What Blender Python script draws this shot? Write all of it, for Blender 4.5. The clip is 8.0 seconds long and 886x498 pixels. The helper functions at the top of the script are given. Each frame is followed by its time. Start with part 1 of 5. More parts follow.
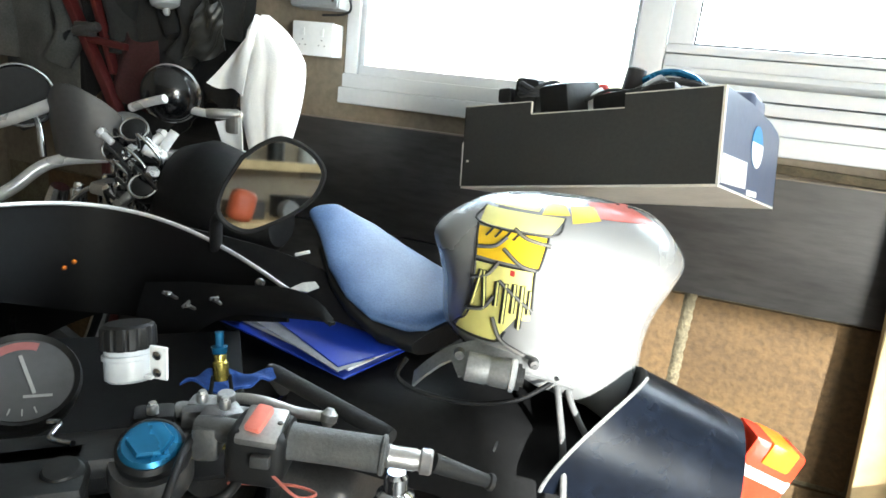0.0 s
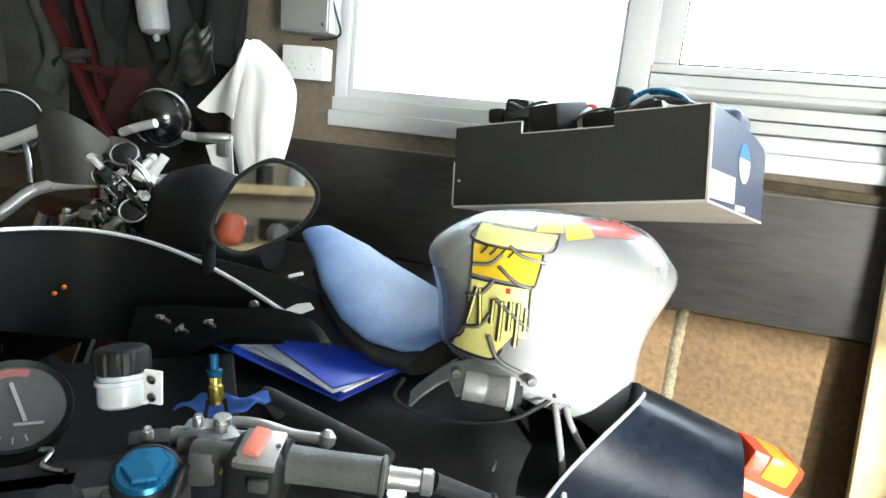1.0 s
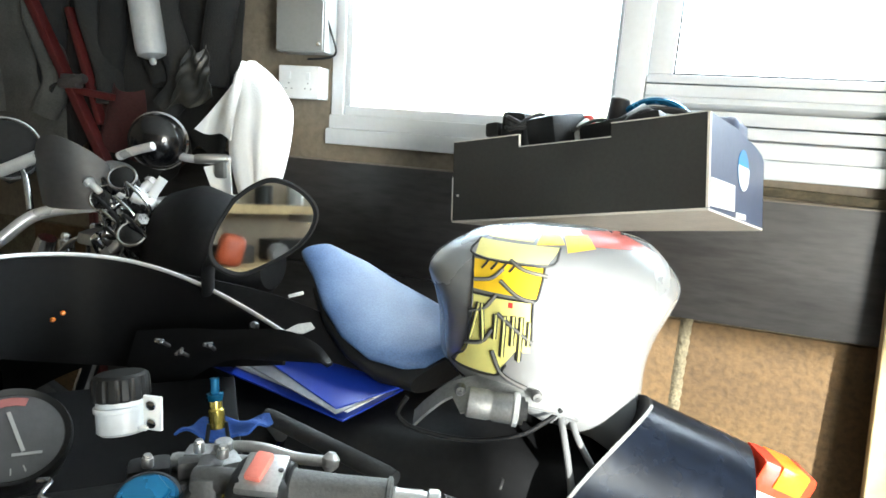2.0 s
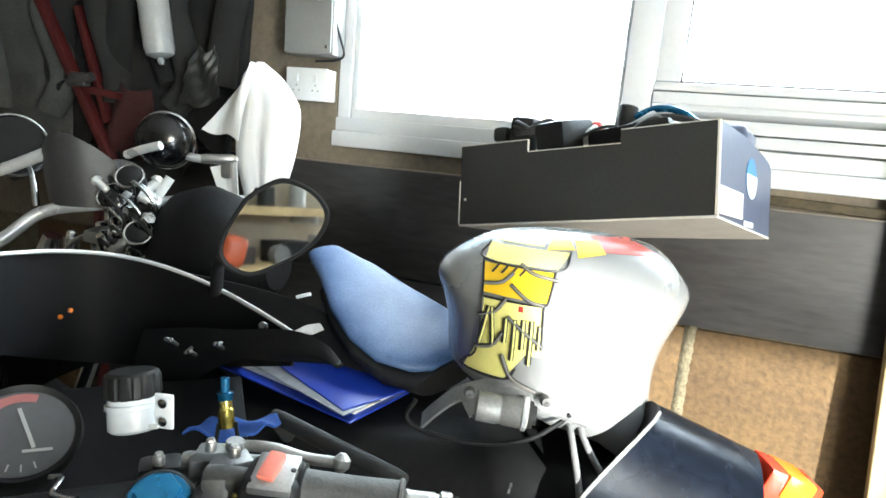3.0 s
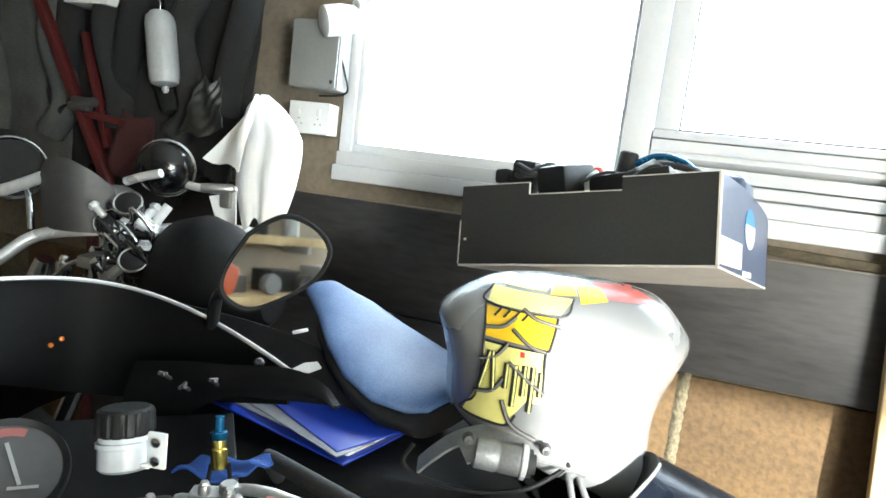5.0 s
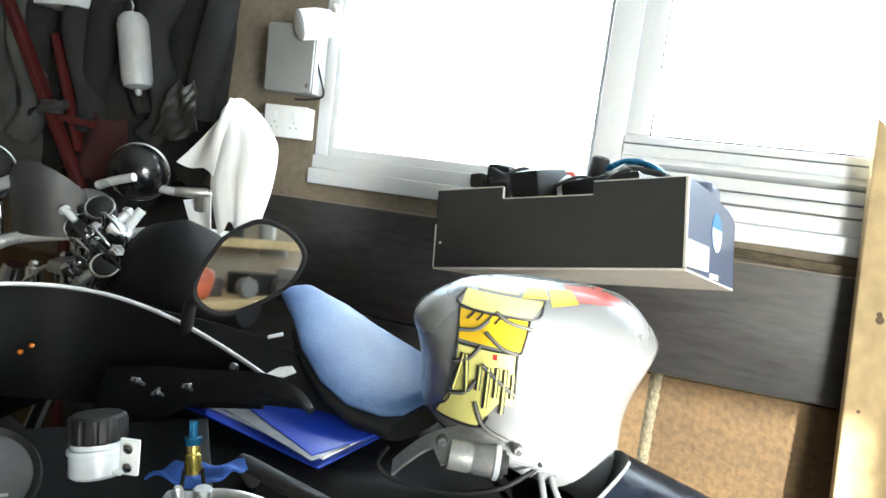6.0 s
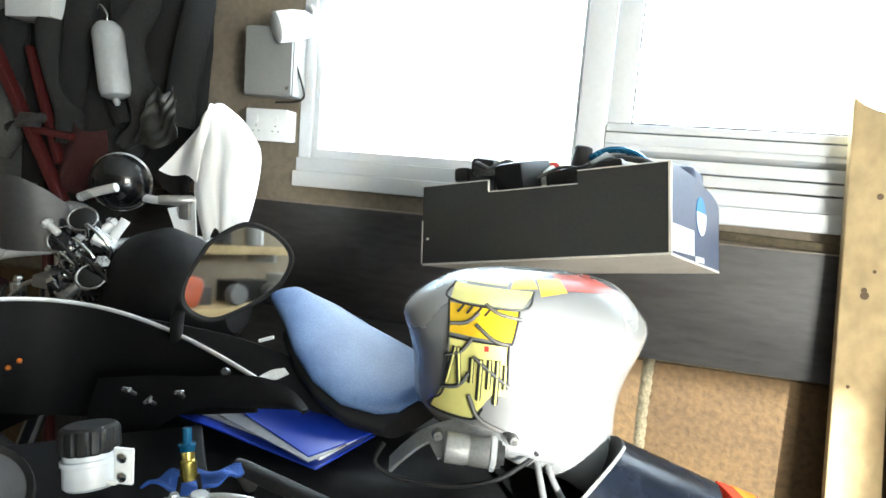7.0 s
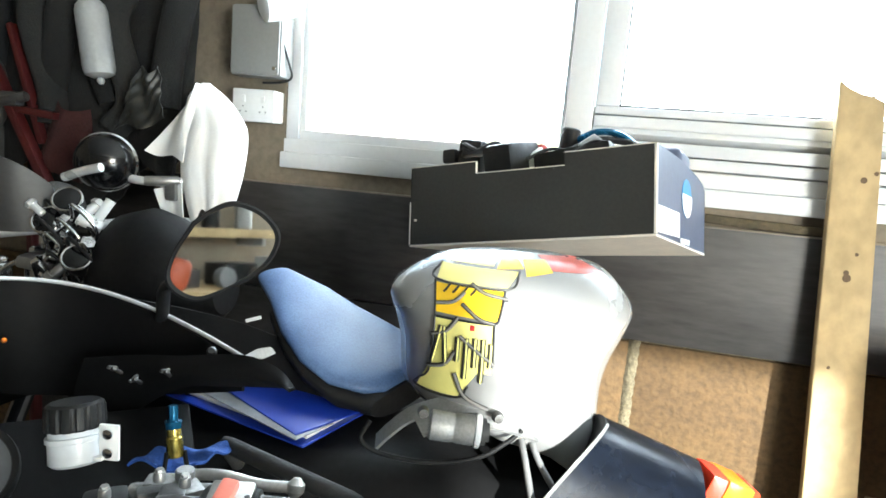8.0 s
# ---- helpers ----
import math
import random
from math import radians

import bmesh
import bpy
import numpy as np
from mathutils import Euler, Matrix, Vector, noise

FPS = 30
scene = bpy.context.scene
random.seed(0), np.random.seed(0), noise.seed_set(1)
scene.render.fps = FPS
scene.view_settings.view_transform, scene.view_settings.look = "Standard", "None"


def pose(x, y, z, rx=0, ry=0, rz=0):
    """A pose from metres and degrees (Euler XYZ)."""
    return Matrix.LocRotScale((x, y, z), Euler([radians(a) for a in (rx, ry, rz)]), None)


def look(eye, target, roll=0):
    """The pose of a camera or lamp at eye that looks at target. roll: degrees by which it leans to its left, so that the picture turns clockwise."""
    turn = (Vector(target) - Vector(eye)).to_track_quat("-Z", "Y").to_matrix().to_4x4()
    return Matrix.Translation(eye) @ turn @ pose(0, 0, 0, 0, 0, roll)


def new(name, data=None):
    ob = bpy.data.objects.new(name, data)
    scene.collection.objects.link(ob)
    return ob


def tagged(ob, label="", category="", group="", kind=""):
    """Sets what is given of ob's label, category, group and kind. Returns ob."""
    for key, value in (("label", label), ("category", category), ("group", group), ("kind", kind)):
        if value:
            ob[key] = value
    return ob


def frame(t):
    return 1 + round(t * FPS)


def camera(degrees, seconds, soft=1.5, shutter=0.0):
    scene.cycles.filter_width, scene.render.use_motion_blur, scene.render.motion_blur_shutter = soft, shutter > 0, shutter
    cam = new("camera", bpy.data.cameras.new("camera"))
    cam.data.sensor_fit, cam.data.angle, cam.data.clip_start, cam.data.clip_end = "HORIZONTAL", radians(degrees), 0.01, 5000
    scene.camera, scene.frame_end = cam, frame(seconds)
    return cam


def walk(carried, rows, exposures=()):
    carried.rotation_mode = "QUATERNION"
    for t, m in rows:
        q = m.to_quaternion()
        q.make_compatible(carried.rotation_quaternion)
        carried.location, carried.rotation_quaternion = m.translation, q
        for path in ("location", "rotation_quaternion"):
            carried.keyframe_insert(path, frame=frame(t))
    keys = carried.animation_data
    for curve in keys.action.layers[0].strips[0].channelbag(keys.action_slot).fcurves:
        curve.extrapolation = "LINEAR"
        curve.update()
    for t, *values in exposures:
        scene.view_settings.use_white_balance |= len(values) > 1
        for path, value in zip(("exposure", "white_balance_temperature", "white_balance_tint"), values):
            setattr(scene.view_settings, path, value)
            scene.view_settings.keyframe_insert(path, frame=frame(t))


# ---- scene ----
cam = camera(72.66, 8.0, soft=1.6)
# seconds, x, y, z, yaw to the left, pitch, lean to the right
ROWS = [
    (0, 0.0084, 0.0009, 1.2763, 18.68, -14.71, -6.31),
    (0.5, -0.0018, -0.0081, 1.2681, 19.66, -12.59, -5.06),
    (1, 0.0020, -0.0036, 1.2723, 17.83, -12.58, -5.59),
    (1.5, 0.0000, 0.0000, 1.2700, 17.90, -12.46, -4.58),
    (1.7, 0.0015, 0.0025, 1.2726, 18.01, -11.59, -3.96),
    (3, -0.0140, -0.0041, 1.2691, 17.92, -10.74, -4.96),
    (3.5, -0.0227, -0.0116, 1.2829, 18.24, -9.27, -7.17),
    (4, -0.0254, -0.0047, 1.2748, 16.87, -9.87, -7.91),
    (4.5, -0.0322, -0.0073, 1.2789, 17.30, -7.58, -7.00),
    (4.7, -0.0344, -0.0046, 1.2771, 17.56, -7.58, -7.03),
    (6, -0.0238, -0.0144, 1.2833, 15.30, -7.07, -7.13),
    (6.5, -0.0232, -0.0138, 1.2759, 15.22, -8.43, -5.84),
    (7, -0.0199, -0.0152, 1.2788, 14.27, -7.13, -4.62),
    (7.5, -0.0179, -0.0182, 1.2759, 14.17, -7.96, -5.19),
    (8, -0.0135, -0.0170, 1.2731, 13.22, -8.50, -4.94),
]


def heading(x, y, z, yaw, pitch, lean):
    a, b = radians(yaw), radians(pitch)
    ahead = Vector((-math.sin(a) * math.cos(b), math.cos(a) * math.cos(b), math.sin(b)))
    eye = Vector((x, y, z))
    return look(eye, eye + ahead, -lean)


EXPOSURE = 2.6
walk(cam, [(row[0], heading(*row[1:])) for row in ROWS], [(0.0, EXPOSURE - 0.05, 6150, 4), (3.5, EXPOSURE + 0.10, 6150, 4), (8.0, EXPOSURE + 0.04, 6150, 4)])

# ---- light ----
SUN_FROM = Vector((0.80, -1.0, 0.37)).normalized()
world = bpy.data.worlds.new("daylight")
scene.world = world
world.use_nodes = True
sky = world.node_tree.nodes.new("ShaderNodeTexSky")
sky.sky_type, sky.sun_disc = "NISHITA", False
sky.sun_elevation = math.asin(SUN_FROM.z)
sky.sun_rotation = math.atan2(SUN_FROM.x, SUN_FROM.y)
world.node_tree.links.new(sky.outputs[0], world.node_tree.nodes["Background"].inputs[0])
world.node_tree.nodes["Background"].inputs[1].default_value = 0.12
sun = new("sun", bpy.data.lights.new("sun", "SUN"))
sun.data.energy, sun.data.angle, sun.data.color = 3.1, radians(0.9), (1.0, 0.97, 0.92)
sun.matrix_basis = look(SUN_FROM * 6, (0, 0, 0))


def opening_light(name, eye, target, sx, sy, watts, colour):
    lamp = new(name, bpy.data.lights.new(name, "AREA"))
    lamp.data.shape, lamp.data.size, lamp.data.size_y = "RECTANGLE", sx, sy
    lamp.data.energy, lamp.data.color = watts, colour
    lamp.matrix_basis = look(eye, target)
    return lamp


# sky light through the window and through the open garage door
opening_light("window_daylight", (0.25, 1.75, 1.85), (0.25, 0.0, 1.55), 2.0, 0.85, 13, (0.86, 0.94, 1.0))
opening_light("door_daylight", (2.78, -2.02, 1.06), (0.6, 1.0, 1.0), 1.35, 2.0, 33, (0.88, 0.95, 1.0))


# ---- materials ----
def material(name, colour, rough=0.5, metal=0.0, vary=0.18, scale=6.0, bump=0.15, grain=90.0, second=None, coat=0.0, spots=0.0, shine=0.5, stretch=(1, 1, 1)):
    m = bpy.data.materials.new(name)
    m.use_nodes = True
    n, l = m.node_tree.nodes, m.node_tree.links
    b = n["Principled BSDF"]
    b.inputs["Metallic"].default_value = metal
    b.inputs["Specular IOR Level"].default_value = shine
    b.inputs["Coat Weight"].default_value = coat
    b.inputs["Coat Roughness"].default_value = 0.08
    co = n.new("ShaderNodeTexCoord")
    mp = n.new("ShaderNodeMapping")
    mp.inputs["Scale"].default_value = stretch
    l.new(co.outputs["Object"], mp.inputs[0])
    big, fine = n.new("ShaderNodeTexNoise"), n.new("ShaderNodeTexNoise")
    big.inputs["Scale"].default_value, big.inputs["Detail"].default_value = scale, 5
    fine.inputs["Scale"].default_value, fine.inputs["Detail"].default_value = grain, 6
    for tex in (big, fine):
        l.new(mp.outputs[0], tex.inputs["Vector"])
    ramp = n.new("ShaderNodeValToRGB")
    other = second or tuple(c * (1 - vary) for c in colour)
    ramp.color_ramp.elements[0].position, ramp.color_ramp.elements[1].position = 0.34, 0.66
    ramp.color_ramp.elements[0].color, ramp.color_ramp.elements[1].color = (*other, 1), (*colour, 1)
    l.new(big.outputs["Fac"], ramp.inputs[0])
    mix = n.new("ShaderNodeMix")
    mix.data_type, mix.blend_type = "RGBA", "MULTIPLY"
    speck = n.new("ShaderNodeValToRGB")
    speck.color_ramp.elements[0].position, speck.color_ramp.elements[1].position = 0.30, 0.62
    low = 1 - vary - spots
    speck.color_ramp.elements[0].color, speck.color_ramp.elements[1].color = (low, low, low, 1), (1, 1, 1, 1)
    l.new(fine.outputs["Fac"], speck.inputs[0])
    mix.inputs["Factor"].default_value = 0.7
    l.new(ramp.outputs[0], mix.inputs["A"])
    l.new(speck.outputs[0], mix.inputs["B"])
    l.new(mix.outputs["Result"], b.inputs["Base Color"])
    rr = n.new("ShaderNodeMapRange")
    rr.inputs["To Min"].default_value, rr.inputs["To Max"].default_value = max(0.02, rough - 0.10), min(1, rough + 0.10)
    l.new(big.outputs["Fac"], rr.inputs["Value"])
    l.new(rr.outputs[0], b.inputs["Roughness"])
    if bump:
        bp = n.new("ShaderNodeBump")
        bp.inputs["Strength"].default_value, bp.inputs["Distance"].default_value = bump, 0.004
        l.new(fine.outputs["Fac"], bp.inputs["Height"])
        l.new(bp.outputs[0], b.inputs["Normal"])
    return m


RENDER = material("brown_painted_plaster", (0.235, 0.195, 0.14), 0.85, vary=0.3, scale=5, bump=0.5, grain=60, second=(0.18, 0.145, 0.105))
BLOCKWORK = material("tan_concrete_block", (0.124, 0.074, 0.029), 0.9, vary=0.2, scale=4.5, bump=1.0, grain=60, second=(0.085, 0.050, 0.020), spots=0.3, stretch=(1, 1, 1))
MORTAR = material("grey_mortar", (0.18, 0.15, 0.09), 0.95, vary=0.35, scale=25, bump=1.0, grain=160, spots=0.3)
DARK_BOARD = material("dark_stained_board", (0.053, 0.050, 0.048), 0.45, vary=0.42, scale=5, bump=0.14, grain=40, second=(0.029, 0.026, 0.025), stretch=(0.4, 1, 2.0), spots=0.12)
BOARD_EDGE = material("pale_board_edge", (0.30, 0.25, 0.2), 0.8, vary=0.3)
UPVC = material("white_window_plastic", (0.66, 0.67, 0.68), 0.35, vary=0.06, scale=3, bump=0.03)
GASKET = material("black_gasket", (0.03, 0.03, 0.03), 0.7)
CONCRETE = material("grey_concrete_floor", (0.26, 0.25, 0.235), 0.9, vary=0.25, scale=2, bump=0.4, spots=0.1)
CEILING = material("plasterboard", (0.55, 0.53, 0.49), 0.9, vary=0.12, scale=2)
BLACK_PAINT = material("gloss_black_paint", (0.007, 0.007, 0.008), 0.22, vary=0.3, scale=4, bump=0.02, coat=0.5)
SATIN_BLACK = material("satin_black_plastic", (0.012, 0.012, 0.012), 0.5, vary=0.3, bump=0.12, shine=0.3)
MATT_BLACK = material("matt_black_panel", (0.012, 0.012, 0.0125), 0.6, vary=0.3, scale=7, bump=0.1, shine=0.15)
SCREEN_BLACK = material("tinted_screen_black", (0.010, 0.010, 0.0105), 0.5, vary=0.2, bump=0.0, shine=0.08)
# black paint tinted blue for the sky's sheen on the cowl
TAIL_PAINT = material("black_paint_sky_sheen", (0.005, 0.0075, 0.014), 0.26, vary=0.5, scale=9, bump=0.05, shine=0.22, spots=0.1)
RUBBER = material("black_rubber", (0.02, 0.02, 0.02), 0.75, vary=0.3, bump=0.3)
GRIP_RUBBER = material("dusty_grey_rubber", (0.10, 0.10, 0.097), 0.7, vary=0.25, scale=30, bump=0.25, grain=300)
CHROME = material("chrome", (0.75, 0.76, 0.78), 0.14, 1.0, vary=0.15, scale=20, bump=0.05)
ALLOY = material("cast_alloy", (0.50, 0.49, 0.47), 0.36, 0.85, vary=0.2, scale=20, bump=0.08, grain=260)
POLISHED = material("pale_polished_alloy", (0.82, 0.82, 0.82), 0.3, 0.45, vary=0.12, scale=20, bump=0.03)
DULL_ALLOY = material("dull_dark_alloy", (0.13, 0.128, 0.126), 0.45, 0.7, vary=0.25, scale=25, bump=0.10, grain=240)
SILVER_PAINT = material("silver_grey_paint", (0.40, 0.40, 0.396), 0.26, 0.5, vary=0.03, scale=5, bump=0.0, coat=0.5)
RED_PAINT = material("red_paint", (0.62, 0.045, 0.04), 0.3, vary=0.15, coat=0.5)
YELLOW = material("deep_yellow_sticker", (0.88, 0.56, 0.015), 0.4, vary=0.05, bump=0)
PALE_YELLOW = material("pale_yellow_sticker", (0.86, 0.79, 0.27), 0.4, vary=0.06, bump=0)
INK = material("black_ink", (0.018, 0.017, 0.015), 0.5, vary=0.1, bump=0)
GREY_INK = material("grey_ink", (0.20, 0.19, 0.18), 0.5, vary=0.1, bump=0)
BLUE_ANODISED = material("blue_anodised", (0.018, 0.15, 0.30), 0.26, 0.6, vary=0.2, scale=30, bump=0.08)
GOLD_ANODISED = material("gold_anodised", (0.62, 0.50, 0.12), 0.25, 0.85, vary=0.2, bump=0.05)
BLUE_VINYL = material("faded_blue_vinyl", (0.100, 0.172, 0.335), 0.5, vary=0.34, scale=13, bump=0.10, grain=320, second=(0.062, 0.118, 0.255), spots=0.05)
BLUE_FOLDER = material("royal_blue_plastic", (0.013, 0.042, 0.38), 0.3, vary=0.12, scale=5, bump=0.02)
BLUE_CLOTH = material("blue_cloth", (0.025, 0.09, 0.36), 0.9, vary=0.3, scale=20, bump=0.5, grain=400)
PAPER = material("white_paper", (0.72, 0.72, 0.70), 0.8, vary=0.05, bump=0.05)
FROST = material("frosted_plastic", (0.60, 0.63, 0.66), 0.35, vary=0.1, bump=0.02)
BOX_BLACK = material("matt_black_card", (0.031, 0.031, 0.028), 0.7, vary=0.25, scale=5, bump=0.12, grain=150)
BOX_PRINT = material("dark_blue_printed_card", (0.085, 0.105, 0.17), 0.4, vary=0.15, bump=0.03)
# card made paler: light bounced off the tank is put into its colour
CARD = material("brightened_cardboard", (0.74, 0.69, 0.61), 0.8, vary=0.12, scale=9, bump=0.1)
LABEL_BLUE = material("cyan_print", (0.03, 0.25, 0.55), 0.4, vary=0.2, scale=12, bump=0)
WHITE = material("white_plastic", (0.78, 0.78, 0.77), 0.4, vary=0.06, bump=0.02)
GREY_STEEL = material("grey_enamel", (0.27, 0.27, 0.26), 0.5, vary=0.1, scale=4, bump=0.05)
COTTON = material("white_cotton", (0.90, 0.90, 0.89), 0.95, vary=0.06, scale=14, bump=0.3, grain=350)
JACKET = material("black_fabric", (0.012, 0.012, 0.0118), 0.9, vary=0.4, scale=8, bump=0.6, grain=220)
CHARCOAL = material("charcoal_fabric", (0.022, 0.022, 0.0212), 0.9, vary=0.4, scale=7, bump=0.6, grain=200)
DARK_RED = material("dark_red_enamel", (0.085, 0.010, 0.010), 0.5, vary=0.3, scale=10)
SMOKE = material("smoked_plastic", (0.045, 0.045, 0.046), 0.45, vary=0.3, scale=6, bump=0.02)
PINE = material("weathered_pine", (0.50, 0.37, 0.19), 0.75, vary=0.25, scale=3.5, bump=0.35, grain=26, second=(0.36, 0.26, 0.125), stretch=(1.3, 1, 1), spots=0.06)
ORANGE = material("orange_plastic", (0.48, 0.09, 0.03), 0.5, vary=0.2, scale=6)
RED_LENS = material("red_lens", (0.75, 0.05, 0.02), 0.16, vary=0.2, scale=30, bump=0.1, grain=300)
AMBER_LENS = material("orange_lens", (0.85, 0.22, 0.02), 0.16, vary=0.2, scale=30, bump=0.1, grain=300)
PALE_LENS = material("clear_lens", (0.72, 0.62, 0.62), 0.2, vary=0.1)
DIAL = material("dark_dial", (0.05, 0.05, 0.052), 0.5, vary=0.2)
SALMON = material("faded_red_switch", (0.70, 0.20, 0.15), 0.45, vary=0.1)
CABLE = material("grey_hose", (0.17, 0.17, 0.17), 0.5, vary=0.15)
GREY_FILM = material("grey_plastic_film", (0.22, 0.225, 0.24), 0.3, vary=0.25, scale=12, bump=0.05)
WORN_ALLOY = material("dusty_grey_alloy", (0.34, 0.34, 0.335), 0.5, 0.55, vary=0.25, scale=30, bump=0.12, grain=260)
RUST_RED = material("faded_dark_red_cloth", (0.050, 0.012, 0.012), 0.9, vary=0.4, scale=9, bump=0.4, grain=160)
KNOT = material("dark_knot", (0.16, 0.10, 0.05), 0.8, vary=0.3)
SMUDGE_FILM = material("dull_dark_film", (0.035, 0.035, 0.031), 0.4, vary=0.4, scale=14, bump=0.1)
DIAL_RED = material("dim_dial_red", (0.26, 0.085, 0.075), 0.5, vary=0.2)
WALL_GREY_FABRIC = material("wall_grey_fabric", (0.095, 0.095, 0.087), 0.9, vary=0.4, scale=8, bump=0.5, grain=180)
MILKY = material("milky_plastic", (0.42, 0.43, 0.43), 0.4, vary=0.15, bump=0.02)
# red paint made paler for the glow of light on the tank's top
GLOW_RED = material("red_paint_with_glow", (0.60, 0.13, 0.10), 0.35, vary=0.2, scale=14, coat=0.3)
MOSS = material("dry_moss", (0.12, 0.095, 0.055), 0.95, vary=0.4, scale=30, bump=1.0)


def mirror_material():
    m = bpy.data.materials.new("mirror_glass")
    m.use_nodes = True
    b = m.node_tree.nodes["Principled BSDF"]
    b.inputs["Base Color"].default_value = (0.82, 0.83, 0.82, 1)
    b.inputs["Metallic"].default_value, b.inputs["Roughness"].default_value = 1.0, 0.03
    return m


def clear_glass(name, rough=0.02):
    m = bpy.data.materials.new(name)
    m.use_nodes = True
    b = m.node_tree.nodes["Principled BSDF"]
    b.inputs["Base Color"].default_value = (1, 1, 1, 1)
    b.inputs["Transmission Weight"].default_value, b.inputs["Roughness"].default_value, b.inputs["IOR"].default_value = 1.0, rough, 1.02
    return m


MIRROR, GLASS = mirror_material(), clear_glass("window_glass")


# ---- building tools ----
def thing(name, m, label, category, group="", kind=""):
    """An Empty at the base of a thing that has parts."""
    ob = new(name)
    ob.empty_display_size = 0.05
    ob.matrix_basis = m
    return tagged(ob, label, category, group, kind)


def finish(bm, mat, angle=40):
    me = bpy.data.meshes.new("mesh")
    bmesh.ops.recalc_face_normals(bm, faces=bm.faces)
    bm.to_mesh(me)
    bm.free()
    for p in me.polygons:
        p.use_smooth = True
    me.set_sharp_from_angle(angle=radians(angle))
    if mat:
        me.materials.append(mat)
    return me


def part(name, bm, mat, parent=None, label="", angle=40):
    """One mesh under a thing or part, in the thing's own frame."""
    ob = new(name, finish(bm, mat, angle))
    if parent:
        ob.parent = parent
    if label:
        ob["label"] = label
    return ob


def solid(name, bm, mat, label, category, m=None, group="", kind="", angle=40):
    """A thing that is one mesh."""
    ob = new(name, finish(bm, mat, angle))
    if m:
        ob.matrix_basis = m
    return tagged(ob, label, category, group, kind)


def box(sx, sy, sz, at=(0, 0, 0), bevel=0.0, turn=(0, 0, 0), seg=2):
    bm = bmesh.new()
    bmesh.ops.create_cube(bm, size=1)
    bmesh.ops.scale(bm, vec=(sx, sy, sz), verts=bm.verts)
    if bevel:
        bmesh.ops.bevel(bm, geom=bm.edges[:], offset=bevel, segments=seg, affect="EDGES", profile=0.6)
    bmesh.ops.transform(bm, matrix=pose(*at, *turn), verts=bm.verts)
    return bm


def span(x0, x1, y0, y1, z0, z1, bevel=0.0):
    return box(x1 - x0, y1 - y0, z1 - z0, ((x0 + x1) / 2, (y0 + y1) / 2, (z0 + z1) / 2), bevel)


def join(*parts):
    """Several bmeshes of ONE part in one bmesh."""
    out = bmesh.new()
    for bm in parts:
        me = bpy.data.meshes.new("tmp")
        bm.to_mesh(me)
        bm.free()
        out.from_mesh(me)
        bpy.data.meshes.remove(me)
    return out


def axes_to(p0, p1):
    d = Vector(p1) - Vector(p0)
    return Matrix.Translation(p0) @ d.to_track_quat("Z", "Y").to_matrix().to_4x4(), d.length


def lathe(profile, p0, p1, seg=28):
    """Turned shape about the line from p0 to p1; profile: (radius, share of the length)."""
    m, length = axes_to(p0, p1)
    bm = bmesh.new()
    rings = []
    for r, h in profile:
        rings.append([bm.verts.new(m @ Vector((r * math.cos(2 * math.pi * i / seg), r * math.sin(2 * math.pi * i / seg), h * length))) for i in range(seg)])
    for a, b in zip(rings, rings[1:]):
        for i in range(seg):
            bm.faces.new((a[i], a[(i + 1) % seg], b[(i + 1) % seg], b[i]))
    bm.faces.new(rings[0]), bm.faces.new(rings[-1])
    return bm


def rod(p0, p1, r, r2=None, seg=20, edge=0.06):
    r2 = r if r2 is None else r2
    return lathe([(r * 0.86, 0), (r, edge), (r2, 1 - edge), (r2 * 0.86, 1)], p0, p1, seg)


def fluted(r, depth, teeth, p0, p1, levels):
    """A turned knob with finger grooves; levels: (share of the length, share of the radius)."""
    m, length = axes_to(p0, p1)
    n = teeth * 6
    rings = []
    for h, f in levels:
        rings.append([m @ Vector((rr * math.cos(a), rr * math.sin(a), h * length)) for a, rr in [(2 * math.pi * i / n, f * (r - (depth if i % 6 in (0, 1) and f > 0.95 else 0))) for i in range(n)]])
    return loft(rings)


def curve_points(pts, steps=8):
    pts = [Vector(p) for p in pts]
    ext = [2 * pts[0] - pts[1], *pts, 2 * pts[-1] - pts[-2]]
    out = []
    for a, b, c, d in zip(ext, ext[1:], ext[2:], ext[3:]):
        for k in range(steps):
            t = k / steps
            out.append(0.5 * (2 * b + (c - a) * t + (2 * a - 5 * b + 4 * c - d) * t * t + (3 * b - a - 3 * c + d) * t ** 3))
    return out + [pts[-1]]


def tube(pts, r, seg=10, steps=8, flat=1.0):
    path = curve_points(pts, steps)
    bm, rings, side = bmesh.new(), [], None
    for i, p in enumerate(path):
        d = (path[min(i + 1, len(path) - 1)] - path[max(i - 1, 0)]).normalized()
        if side is None:
            side = d.orthogonal().normalized()
        side = (side - d * side.dot(d)).normalized()
        up = d.cross(side)
        rings.append([bm.verts.new(p + r * (math.cos(2 * math.pi * k / seg) * side + flat * math.sin(2 * math.pi * k / seg) * up)) for k in range(seg)])
    for a, b in zip(rings, rings[1:]):
        for k in range(seg):
            bm.faces.new((a[k], a[(k + 1) % seg], b[(k + 1) % seg], b[k]))
    bm.faces.new(rings[0]), bm.faces.new(rings[-1])
    return bm


def hoop(c, n, big, r, seg=36):
    """A round ring about c, square to n."""
    a = n.orthogonal().normalized()
    b = n.cross(a).normalized()
    out = []
    for i in range(seg + 1):
        t = 2 * math.pi * i / seg
        d = a * math.cos(t) + b * math.sin(t)
        out.append([Vector(c) + d * (big + r * math.cos(q)) + n * r * math.sin(q) for q in [2 * math.pi * k / 8 for k in range(8)]])
    return loft(out, caps=False)


